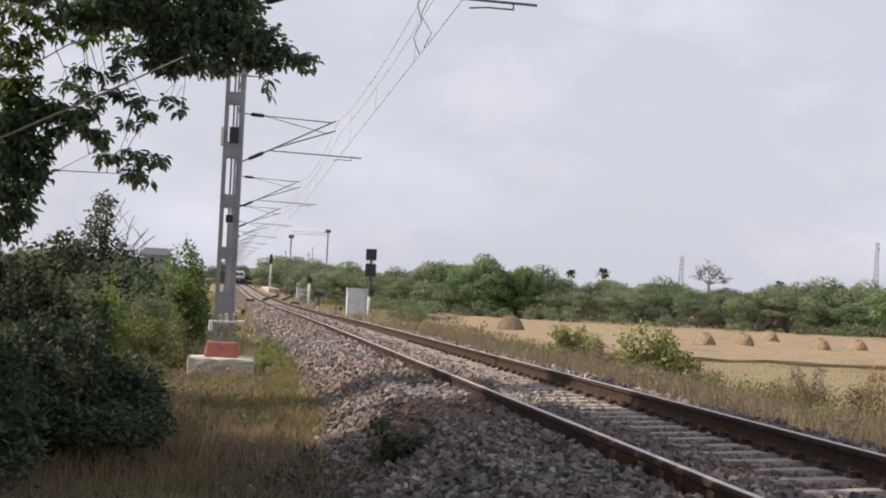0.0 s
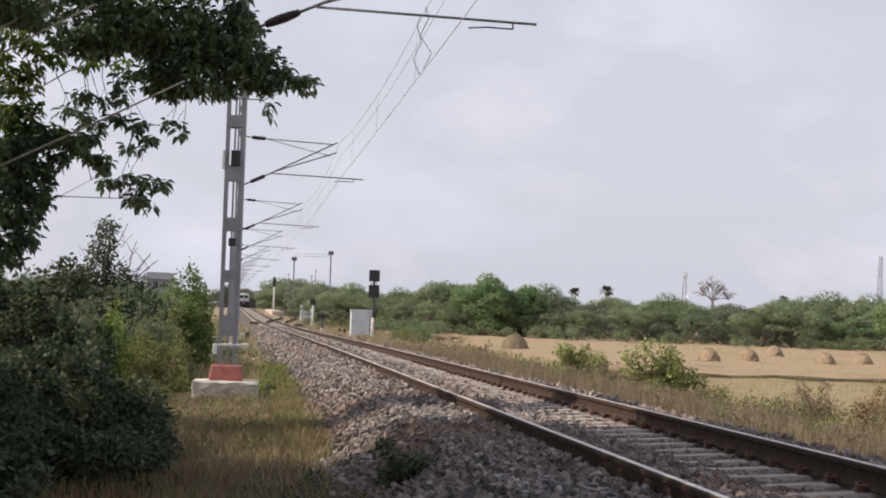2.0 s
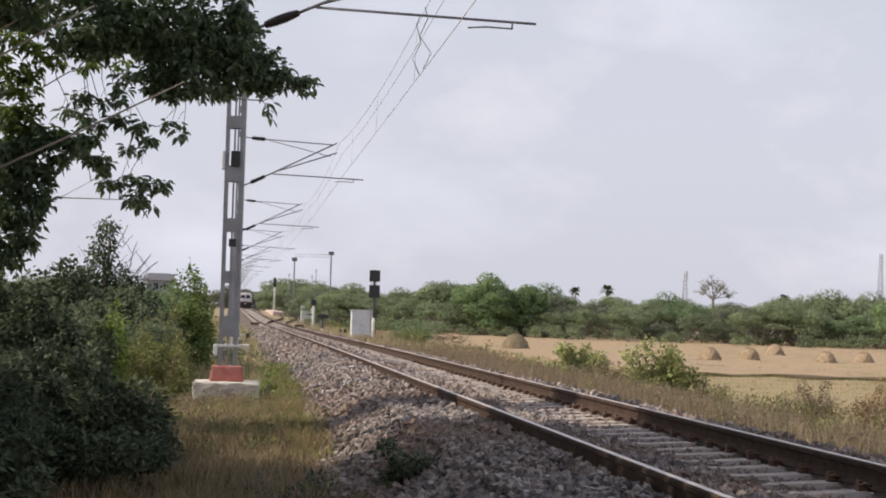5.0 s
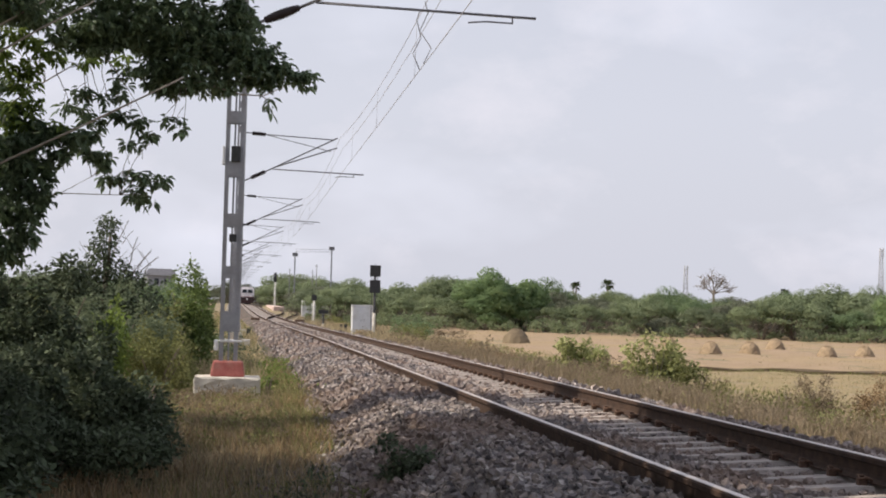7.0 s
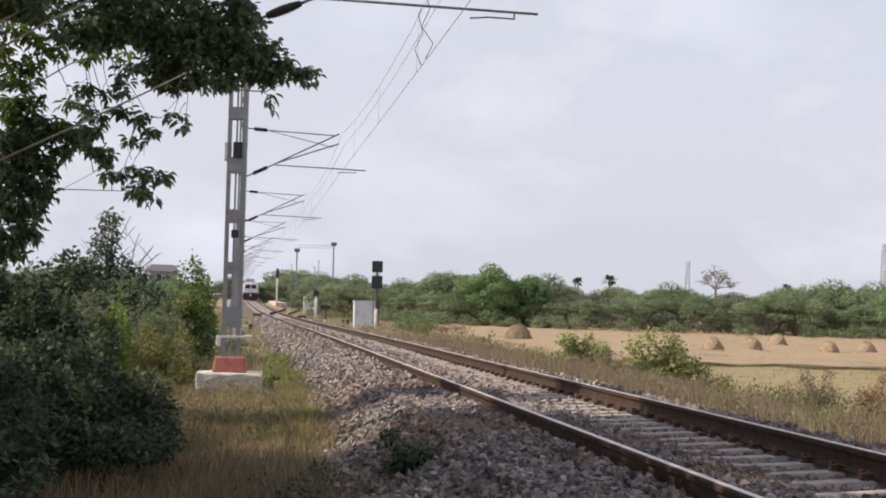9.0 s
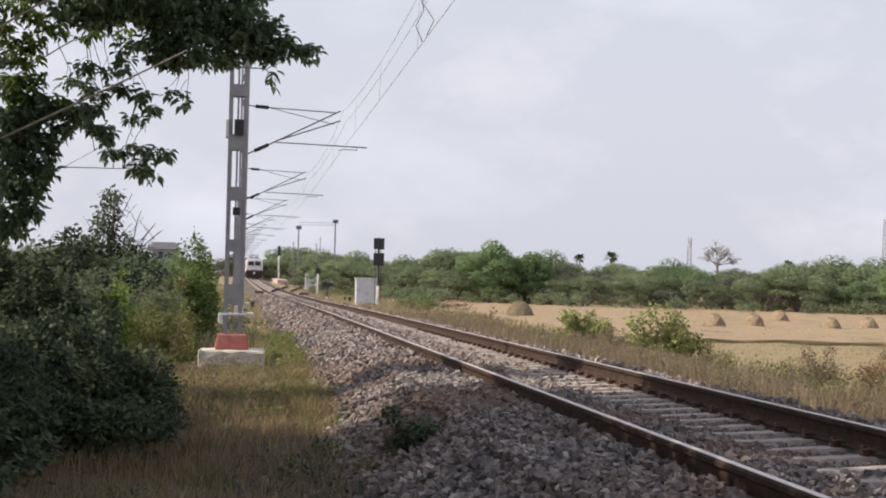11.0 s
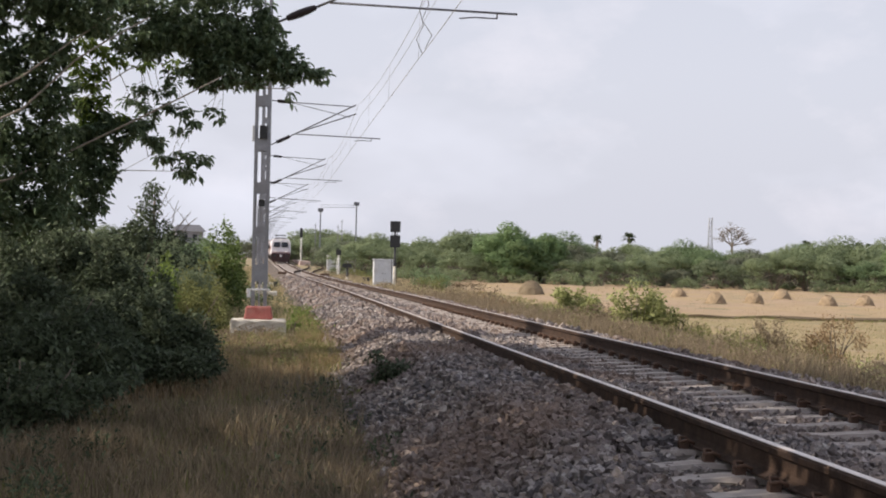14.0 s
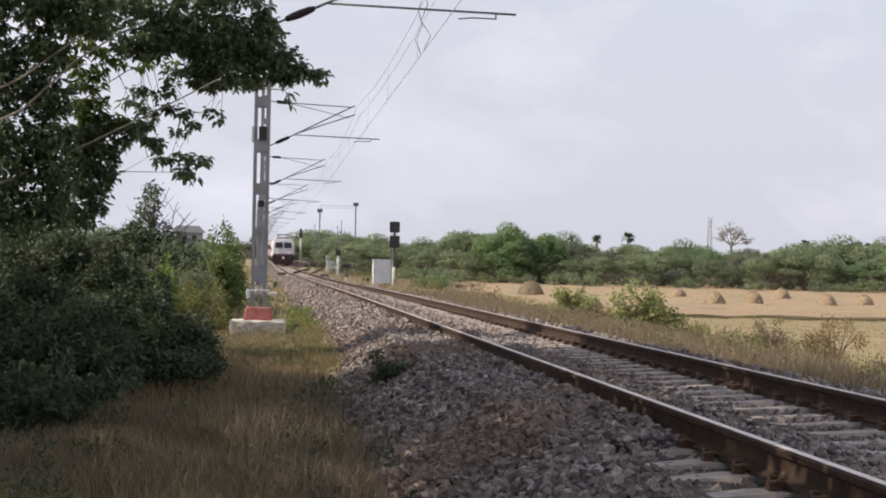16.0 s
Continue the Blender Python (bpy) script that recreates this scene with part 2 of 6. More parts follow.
M_COACH = mat("coach_dusty_paint", (0.30, 0.24, 0.24), (0.38, 0.31, 0.31), 0.5, 1.0, stain=(0.16, 0.15, 0.15), stain_scale=0.6)
M_PLATFORM = mat("platform_paint", (0.55, 0.42, 0.38), (0.66, 0.54, 0.50), 0.85, 1.0, stain=(0.40, 0.25, 0.20), stain_scale=0.5)
M_DARK_MAROON = mat("blackish_maroon_paint", (0.035, 0.016, 0.018), (0.06, 0.026, 0.028), 0.6, 3.0)
M_LAMP = bpy.data.materials.new("headlamp_glow")
M_LAMP.use_nodes = True
M_LAMP.node_tree.nodes["Principled BSDF"].inputs["Emission Color"].default_value = (1, 0.93, 0.8, 1)
M_LAMP.node_tree.nodes["Principled BSDF"].inputs["Emission Strength"].default_value = 0.25


# ---- mesh helpers ----
def box(bm, cx, cy, cz, sx, sy, sz, bevel=0.0, turn=0.0, taper=1.0):
    v = [bm.verts.new((x * sx / 2 * (taper if z > 0 else 1), y * sy / 2 * (taper if z > 0 else 1), z * sz / 2)) for z in (-1, 1) for y in (-1, 1) for x in (-1, 1)]
    f = [bm.faces.new([v[i] for i in q]) for q in ((0, 2, 3, 1), (4, 5, 7, 6), (0, 1, 5, 4), (2, 6, 7, 3), (0, 4, 6, 2), (1, 3, 7, 5))]
    if bevel:
        made = bmesh.ops.bevel(bm, geom=list({e for q in f for e in q.edges}), offset=bevel, segments=2, affect="EDGES", profile=0.6)
        v = list({w for w in made["verts"]} | {w for w in v if w.is_valid})
    bmesh.ops.transform(bm, matrix=pose(cx, cy, cz, 0, 0, turn), verts=v)


def tube(bm, points, radii, seg=8, cap=True):
    """A round bar through points, with a radius at each."""
    points = [Vector(p) for p in points]
    if not hasattr(radii, "__len__"):
        radii = [radii] * len(points)
    rings = []
    side = None
    for i, p in enumerate(points):
        d = (points[min(i + 1, len(points) - 1)] - points[max(i - 1, 0)]).normalized()
        if side is None:
            side = d.orthogonal().normalized()
        side = (side - d * side.dot(d)).normalized()
        up = d.cross(side)
        rings.append([bm.verts.new(p + (side * math.cos(a) + up * math.sin(a)) * radii[i]) for a in (2 * math.pi * k / seg for k in range(seg))])
    for a, b in zip(rings, rings[1:]):
        for k in range(seg):
            f = bm.faces.new((a[k], a[(k + 1) % seg], b[(k + 1) % seg], b[k]))
            f.smooth = True
    if cap:
        bm.faces.new(rings[0][::-1])
        bm.faces.new(rings[-1])


def mesh_of(name, bm, material):
    bmesh.ops.recalc_face_normals(bm, faces=bm.faces)
    me = bpy.data.meshes.new(name)
    bm.to_mesh(me)
    bm.free()
    me.materials.append(material)
    return me


def part(name, bm, material, parent=None, label=""):
    ob = new(name, mesh_of(name, bm, material))
    ob.parent = parent
    return tagged(ob, label)


def raw(name, verts, faces, material, parent=None, smooth=False):
    """One mesh object from arrays."""
    me = bpy.data.meshes.new(name)
    me.from_pydata([tuple(v) for v in verts], [], faces if isinstance(faces, list) else faces.tolist())
    me.materials.append(material)
    if smooth:
        me.polygons.foreach_set("use_smooth", [True] * len(me.polygons))
    ob = new(name, me)
    ob.parent = parent
    return ob


def thing(name, m, label, category, group="", kind=""):
    ob = new(name)
    ob.empty_display_size = 0.2
    ob.matrix_world = m
    return tagged(ob, label, category, group, kind)


def bent(t, xs, ys):
    """Smooth curve through knots."""
    t = np.asarray(t, float)
    xs, ys = np.asarray(xs, float), np.asarray(ys, float)
    g = np.gradient(ys, xs)
    i = np.clip(np.searchsorted(xs, t) - 1, 0, len(xs) - 2)
    h = xs[i + 1] - xs[i]
    u = np.clip((t - xs[i]) / h, 0, 1)
    return (2 * u**3 - 3 * u**2 + 1) * ys[i] + (u**3 - 2 * u**2 + u) * h * g[i] + (-2 * u**3 + 3 * u**2) * ys[i + 1] + (u**3 - u**2) * h * g[i + 1]


# ---- the line: sideways place and height of the rail heads along y ----
def line_x(y):
    return bent(y, (-60, 0, 50, 100, 160, 215, 271, 344, 412, 480, 700), (0.02, -0.175, -0.34, -0.66, -1.5, -2.35, -3.05, -3.8, -4.45, -5.1, -7.2))


def line_z(y):
    return bent(y, (-60, 0, 50, 100, 160, 215, 280, 344, 430, 700), (1.065, 0.783, 0.545, 0.27, 0.2, 0.45, 0.8, 1.0, 1.15, 1.3))


def line_pose(y):
    y = float(y)
    dx, dz = float(line_x(y + 0.5) - line_x(y - 0.5)), float(line_z(y + 0.5) - line_z(y - 0.5))
    return pose(float(line_x(y)), y, float(line_z(y)), math.degrees(math.atan(dz)), 0, -math.degrees(math.atan(dx)))


def ground_z(x, y):
    x, y = np.asarray(x, float), np.asarray(y, float)
    u = x - line_x(y)
    top = line_z(y) - 0.62
    right = np.clip((u - 3.4) / 4.0, 0, 1)
    right = right * right * (3 - 2 * right)
    far_right = np.clip((u - 12) / 30, 0, 1)
    left = np.clip((-u - 6) / 14, 0, 1)
    low = -0.62 * (1 - far_right) + -0.9 * far_right
    flat = np.clip((y - 200) / 150, 0, 1)
    z = top * (1 - right) + (low * (1 - flat) + (top - 0.5) * flat) * right
    z = z * (1 - left) + (top * 0.6 + 0.0) * left
    fade = np.clip((np.abs(u) + np.abs(y) * 0.3 - 500) / 500, 0, 1)
    z = z * (1 - fade) - 0.5 * fade
    wob = 0.05 * np.sin(x * 1.3 + y * 0.4) * np.sin(y * 0.9 - x * 0.5) + 0.03 * np.sin(x * 3.1 + 1) * np.sin(y * 2.3)
    return z + wob * np.clip((np.abs(u) - 2.6) / 1.0, 0, 1) * (1 - np.clip((np.abs(x) - 60) / 60, 0, 1))


def spaced(edges):
    out = []
    for a, b, step in edges:
        out.extend(np.arange(a, b, step).tolist())
    out.append(edges[-1][1])
    return np.array(out)


def grid_sheet(name, xs, ys, zf, material):
    gx, gy = np.meshgrid(xs, ys)
    gz = zf(gx, gy)
    n, m = len(ys), len(xs)
    idx = np.arange(n * m).reshape(n, m)
    q = np.stack([idx[:-1, :-1], idx[:-1, 1:], idx[1:, 1:], idx[1:, :-1]], -1).reshape(-1, 4)
    return raw(name, np.stack([gx, gy, gz], -1).reshape(-1, 3), q, material, smooth=True)


GX = spaced([(-3000, -200, 280), (-200, -30, 17), (-30, -8, 2), (-8, 10, 0.3), (10, 60, 2), (60, 200, 14), (200, 3000, 280)])
GY = spaced([(-600, -60, 90), (-60, 0, 6.0), (0, 70, 0.6), (70, 260, 4), (260, 700, 20), (700, 4000, 300)])
tagged(grid_sheet("ground", GX, GY, ground_z, M_GROUND), "dry earth ground with patchy grass beside the railway", "ground", kind="structure")
FX = spaced([(9, 60, 1.5), (60, 150, 6)])
FY = spaced([(61, 80, 1.0), (80, 200, 2.5)])
bund_y = lambda x: 63.0 + 0.10 * np.minimum(x, 60)
tagged(grid_sheet("stubble_field", FX, FY, lambda x, y: ground_z(x, y) + 0.03 + 0.02 * np.sin(x * 1.7) * np.sin(y * 0.8) - 0.5 * np.clip((10.5 - x) / 1.5, 0, 1) - 0.5 * np.clip((bund_y(x) + 0.4 - y) / 1.0, 0, 1), M_FIELD), "harvested paddy field of pale dry stubble", "field", kind="structure")

tagged(grid_sheet("fallow_field", spaced([(8, 40, 1.0), (40, 70, 5)]), spaced([(22, 72, 1.0)]), lambda x, y: ground_z(x, y) + 0.025 - 0.5 * np.clip((9.5 + 0.8 * np.sin(y * 0.7) - x) / 1.2, 0, 1) - 0.5 * np.clip((y - bund_y(x)) / 1.0, 0, 1), M_FALLOW), "fallow strip of short dry olive-tan grass before the bund", "field", kind="structure")


# ---- ballast, sleepers and rails ----
def sweep(name, profile, ys, material, parent=None, closed=True, jitter=0.0, smooth=False, offset=0.0):
    """A section of (sideways, up from the rail head) drawn along the line."""
    k = len(profile)
    lx, lz = line_x(ys) + (offset(ys) if callable(offset) else offset), line_z(ys)
    p = np.array(profile, float)
    v = np.empty((len(ys), k, 3))
    v[:, :, 0] = lx[:, None] + p[None, :, 0]
    v[:, :, 1] = ys[:, None]
    v[:, :, 2] = lz[:, None] + p[None, :, 1]
    if jitter:
        v += np.random.RandomState(5).uniform(-jitter, jitter, v.shape)
    faces = []
    for i in range(len(ys) - 1):
        for j in range(k if closed else k - 1):
            a, b = i * k + j, i * k + (j + 1) % k
            faces.append((a, b, b + k, a + k))
    if closed:
        faces.append(tuple(range(k))[::-1])
        faces.append(tuple(range((len(ys) - 1) * k, len(ys) * k)))
    return raw(name, v.reshape(-1, 3), faces, material, parent, smooth)


def bed_z(u):
    """Ballast surface below the rail heads at sideways distance u."""
    u = np.asarray(u, float)
    a = np.abs(u)
    crib = np.where((u > 0.05) & (u < 1.4), 0.04, 0.0)
    heap = np.where((u > 1.42) & (u < 1.8), 0.05, 0.0)
    return np.where(a < 1.75, -0.225 - crib + heap, -0.225 - (a - 1.75) * 0.40)


ys_bed = spaced([(-30, 0, 3), (0, 60, 0.5), (60, 200, 3), (200, 620, 10)])
bed_profile = [(u, float(bed_z(u)) - (0.05 if abs(u) > 2.7 else 0)) for u in (-2.9, -2.6, -2.3, -2.0, -1.75, -1.3, -0.97, -0.8, -0.3, 0.0, 0.12, 0.8, 1.38, 1.45, 1.74, 2.0, 2.3, 2.6, 2.9)]
ballast = tagged(sweep("ballast", bed_profile, ys_bed, M_BALLAST, closed=False, jitter=0.025), "bed of grey-brown crushed stone ballast under the track", "ballast", kind="structure")

track = thing("railway_track", Matrix.Identity(4), "broad gauge railway track of rusty rails on concrete sleepers", "railway track", kind="structure")


def rail_profile(c):
    half = [(0.068, -0.172), (0.068, -0.160), (0.018, -0.140), (0.009, -0.120), (0.009, -0.052), (0.034, -0.038), (0.036, -0.010), (0.026, -0.0005)]
    return [(c + x, z) for x, z in half] + [(c - x, z) for x, z in half[::-1]]


ys_rail = spaced([(-30, 10, 4), (10, 100, 1.5), (100, 620, 5)])
for c in (-0.873, 0.873):
    rail = sweep("rail", rail_profile(c), ys_rail, M_RAIL, track)
    sweep("running_surface", [(c - 0.024, 0.0005), (c + 0.024, 0.0005), (c + 0.024, 0.004), (c - 0.024, 0.004)], ys_rail, M_RAILTOP, rail)
    tagged(rail.children[0], "worn shiny top of the rail")


def sleeper_mesh():
    """Prestressed sleeper: low in the middle, sloping shoulders at the rail seats."""
    sec = [(-1.375, 0.11, 0.125), (-1.05, 0.125, 0.12), (-0.70, 0.125, 0.115), (-0.35, 0.11, 0.105), (0.35, 0.11, 0.105), (0.70, 0.125, 0.115), (1.05, 0.125, 0.12), (1.375, 0.11, 0.125)]
    top = [-0.215, -0.185, -0.185, -0.205, -0.205, -0.185, -0.185, -0.215]
    bm = bmesh.new()
    rings = [[bm.verts.new((x, s * w * k, z)) for s, k, z in ((-1, 1.1, t - 0.12), (-1, 0.75, t), (1, 0.75, t), (1, 1.1, t - 0.12))] for (x, w, _), t in zip(sec, top)]
    for a, b in zip(rings, rings[1:]):
        for j in range(4):
            bm.faces.new((a[j], a[(j + 1) % 4], b[(j + 1) % 4], b[j]))
    bm.faces.new(rings[0])
    bm.faces.new(rings[-1][::-1])
    return mesh_of("sleeper", bm, M_SLEEPER)


def clip_mesh():
    bm = bmesh.new()
    tube(bm, [(0.0, -0.05, -0.15), (0.03, -0.05, -0.125), (0.075, -0.02, -0.12), (0.08, 0.02, -0.145), (0.04, 0.045, -0.13), (0.0, 0.05, -0.15)], 0.011, 5)
    box(bm, 0.055, 0, -0.165, 0.06, 0.06, 0.05)
    return mesh_of("rail_clip", bm, M_CLIP)


SLEEPER, CLIP = sleeper_mesh(), clip_mesh()
rs = random.Random(3)
n_sl = 0
y = -29.6
while y < 150:
    s = new("sleeper", SLEEPER)
    s.parent = track
    s.matrix_world = line_pose(y) @ pose(rs.uniform(-0.015, 0.015), 0, rs.uniform(-0.006, 0.004), 0, 0, rs.uniform(-0.6, 0.6))
    if 0 < y < 40:
        for cx, sg in ((-0.873, -1), (-0.873, 1), (0.873, -1), (0.873, 1)):
            c = new("rail_clip", CLIP)
            c.parent = s
            c.matrix_basis = pose(cx + sg * 0.055, 0, 0, 0, 0, 0 if sg > 0 else 180)
    y += 0.6

# farther sleepers, too many to tell apart
fv, ff = [], []
src_v = np.array([v.co for v in SLEEPER.vertices])
src_f = [tuple(p.vertices) for p in SLEEPER.polygons]
while y < 420:
    m = line_pose(y)
    fv.extend([m @ Vector(v) for v in src_v])
    o = len(fv) - len(src_v)
    ff.extend([tuple(i + o for i in f) for f in src_f])
    y += 0.6
tagged(raw("far_sleepers", fv, ff, M_SLEEPER, track), kind="stuff")


# ---- overhead line masts ----
MAST_Y0, MAST_STEP, MAST_U = 26.5, 32.0, -3.7


def mast(y, first=False, reach=0.9):
    base = line_pose(y)
    m = Matrix.Translation(base @ Vector((MAST_U, 0, 0)))
    t = thing("overhead_line_mast", m, "grey steel mast with cantilever arm on red and white footing" if first else "grey steel overhead line mast with cantilever arm beside the track", "mast", "overhead line masts")
    z0, z1 = -0.30, 8.9
    # two channels facing one another
    for s in (-1, 1):
        bm = bmesh.new()
        sec = [(0.151, -0.10), (0.151, 0.10), (0.083, 0.10), (0.083, 0.088), (0.139, 0.088), (0.139, -0.088), (0.083, -0.088), (0.083, -0.10)]
        lo, hi = [[bm.verts.new((s * x, y_, z)) for x, y_ in sec] for z in (z0, z1)]
        for k in range(8):
            bm.faces.new((lo[k], lo[(k + 1) % 8], hi[(k + 1) % 8], hi[k]))
        bm.faces.new(lo[::-1])
        bm.faces.new(hi)
        part("channel", bm, M_STEEL, t)
    for z, tall in ((0.69, 0.33), (1.49, 0.20), (2.34, 0.22), (3.18, 0.26), (4.03, 0.20), (4.85, 0.22), (5.65, 0.22), (6.5, 0.22), (7.4, 0.22), (8.3, 0.22)):
        for q in (-1, 1):
            bm = bmesh.new()
            box(bm, 0, q * 0.104, z, 0.27, 0.008, tall)
            part("batten_plate", bm, M_STEEL, t)
    bm = bmesh.new()
    box(bm, 0.0, 0, (z0 + z1) / 2, 0.03, 0.16, z1 - z0)
    part("earth_strip", bm, M_STEEL, t)
    bm = bmesh.new()
    box(bm, 0, 0, -0.45, 1.05, 1.0, 0.5, 0.03)
    if first:
        # worn, uneven edges
        rf = random.Random(77)
        bmesh.ops.subdivide_edges(bm, edges=bm.edges[:], cuts=5, use_grid_fill=True)
        for q in bm.verts:
            q.co += Vector((rf.uniform(-1, 1), rf.uniform(-1, 1), rf.uniform(-1, 0.4))) * 0.012
            if abs(q.co.x) > 0.5 or abs(q.co.y) > 0.47:
                q.co.z -= rf.uniform(0, 0.03) if q.co.z > -0.25 else 0
    part("footing", bm, M_WHITEWASH, t, "whitewashed concrete footing")
    bm = bmesh.new()
    box(bm, 0, 0, -0.08, 0.56, 0.5, 0.25, 0.03, taper=0.86)
    part("muff", bm, M_RED if first else M_CONCRETE, t, "red painted concrete muff" if first else "")
    # cantilever
    def insulator(a, b):
        a, b = Vector(a), Vector(b)
        bm = bmesh.new()
        d = b - a
        pts, rad = [], []
        for k in range(23):
            pts.append(a + d * k / 22)
            rad.append(((0.092 if k % 2 else 0.07) * math.sin(math.pi * (0.12 + 0.8 * k / 22)) ** 0.4) if reach > 0.95 else (0.085 if k % 2 else 0.05))
        tube(bm, pts, rad, 8)
        return part("insulator", bm, M_INSULATOR, t)
    bm = bmesh.new()
    tube(bm, [(0.17 * reach, 0, 7.30), (0.42 * reach, 0, 7.28)], 0.022, 6)
    tube(bm, [(0.95 * reach, 0, 7.25), (3.65 * reach, 0, 7.15)], 0.020, 6)
    part("stay_tube", bm, M_TUBE, t)
    bm = bmesh.new()
    tube(bm, [(0.95 * reach, 0, 7.25), (3.6 * reach, 0, 6.72)], 0.014, 6)
    part("stay_rod", bm, M_TUBE, t)
    insulator((0.42 * reach, 0, 7.28), (0.95 * reach, 0, 7.25))
    bm = bmesh.new()
    tube(bm, [(0.17 * reach, 0, 5.55), (0.42 * reach, 0, 5.66)], 0.026, 6)
    tube(bm, [(0.98 * reach, 0, 5.90), (3.85 * reach, 0, 7.22)], 0.026, 6)
    part("bracket_tube", bm, M_TUBE, t)
    insulator((0.42 * reach, 0, 5.66), (0.98 * reach, 0, 5.90))
    bm = bmesh.new()
    tube(bm, [(1.35 * reach, 0, 6.07), (3.85 * reach, 0, 6.86)], 0.024, 6)
    part("second_bracket_tube", bm, M_TUBE, t)
    bm = bmesh.new()
    tube(bm, [(1.25 * reach, 0, 6.00), (4.95 * reach, 0, 5.91)], 0.022, 6)
    tube(bm, [(4.55 * reach, 0, 5.92), (4.55 * reach, 0, 5.80)], 0.014, 6)
    part("register_arm", bm, M_TUBE, t)
    bm = bmesh.new()
    tube(bm, [(4.55 * reach, 0, 5.81), (4.1 * reach, 0, 5.82), (3.8 * reach, 0, 5.79)], 0.014, 6)
    part("steady_arm", bm, M_TUBE, t)
    if first:
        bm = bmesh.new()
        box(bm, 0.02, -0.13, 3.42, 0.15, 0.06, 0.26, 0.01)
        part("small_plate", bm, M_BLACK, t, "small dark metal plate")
        bm = bmesh.new()
        box(bm, -0.17, -0.02, 3.40, 0.05, 0.22, 0.30, 0.01)
        part("side_plate", bm, M_GREY_PAINT, t)
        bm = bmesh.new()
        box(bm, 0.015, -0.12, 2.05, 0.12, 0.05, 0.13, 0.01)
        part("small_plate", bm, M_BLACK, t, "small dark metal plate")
        bm = bmesh.new()
        box(bm, 0.03, 0, 0.37, 0.36, 0.24, 0.035, 0.008)
        part("clamp", bm, M_GREY_PAINT, t, "pale painted clamp")
        bm = bmesh.new()
        box(bm, -0.2, -0.04, 0.30, 0.07, 0.10, 0.17, 0.01)
        part("clamp", bm, M_GREY_PAINT, t, "pale painted clamp")
    return t


mast_ys = [MAST_Y0 + MAST_STEP * i for i in range(-2, 15)]
for i, y in enumerate(mast_ys):
    if not -20 < y < 10:
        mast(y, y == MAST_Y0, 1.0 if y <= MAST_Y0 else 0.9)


def wire_run(name, z_at, sag, u, r, label, off=0.0):
    bm = bmesh.new()
    pts = []
    for a, b in zip(mast_ys, mast_ys[1:]):
        for k in range(8):
            f = k / 8
            yy = a + (b - a) * f
            p = line_pose(yy)
            pts.append((p.translation.x + off + u * (1 if (mast_ys.index(a) % 2) == 0 else -1) * (1 - 2 * f), yy, p.translation.z + z_at - sag * 4 * f * (1 - f)))
    tube(bm, pts, r, 4)
    ob = part(name, bm, M_WIRE)
    return tagged(ob, label, "overhead wire")


wire_run("contact_wire", 5.81, 0.0, 0.03, 0.0075, "contact wire running above the track", -0.12)
wire_run("catenary_wire", 7.22, 0.42, 0.03, 0.0065, "sagging catenary wire above the contact wire", -0.12)
wire_run("auxiliary_wire", 6.84, 0.25, 0.02, 0.006, "second bare wire hung from the cantilever arms", -0.02)
for a, b in zip(mast_ys[1:7], mast_ys[2:8]):
    for f in (0.2, 0.5, 0.8):
        yy = a + (b - a) * f
        p = line_pose(yy).translation
        bm = bmesh.new()
        tube(bm, [(p.x - 0.12, yy, p.z + 5.80), (p.x - 0.10, yy, p.z + 7.20 - 0.42 * 4 * f * (1 - f))], 0.0045, 4)
        tagged(part("dropper_wire", bm, M_WIRE), "thin vertical dropper wire between the overhead wires", "dropper", "droppers")


# jumper loops between the wires near the first mast
for yy, bow in ((31.2, 0.16), (32.0, -0.12)):
    p = line_pose(yy).translation
    bm = bmesh.new()
    tube(bm, [(p.x - 0.12, yy, p.z + 5.81), (p.x - 0.12 + bow, yy + 0.2, p.z + 6.15), (p.x - 0.12 - bow * 0.4, yy + 0.3, p.z + 6.5), (p.x - 0.12 + bow * 0.5, yy + 0.2, p.z + 6.85), (p.x - 0.12, yy + 0.1, p.z + 7.05)], 0.010, 5)
    tagged(part("jumper_wire", bm, M_TUBE), "looped jumper wire between the overhead wires", "jumper wire", "jumper wires")

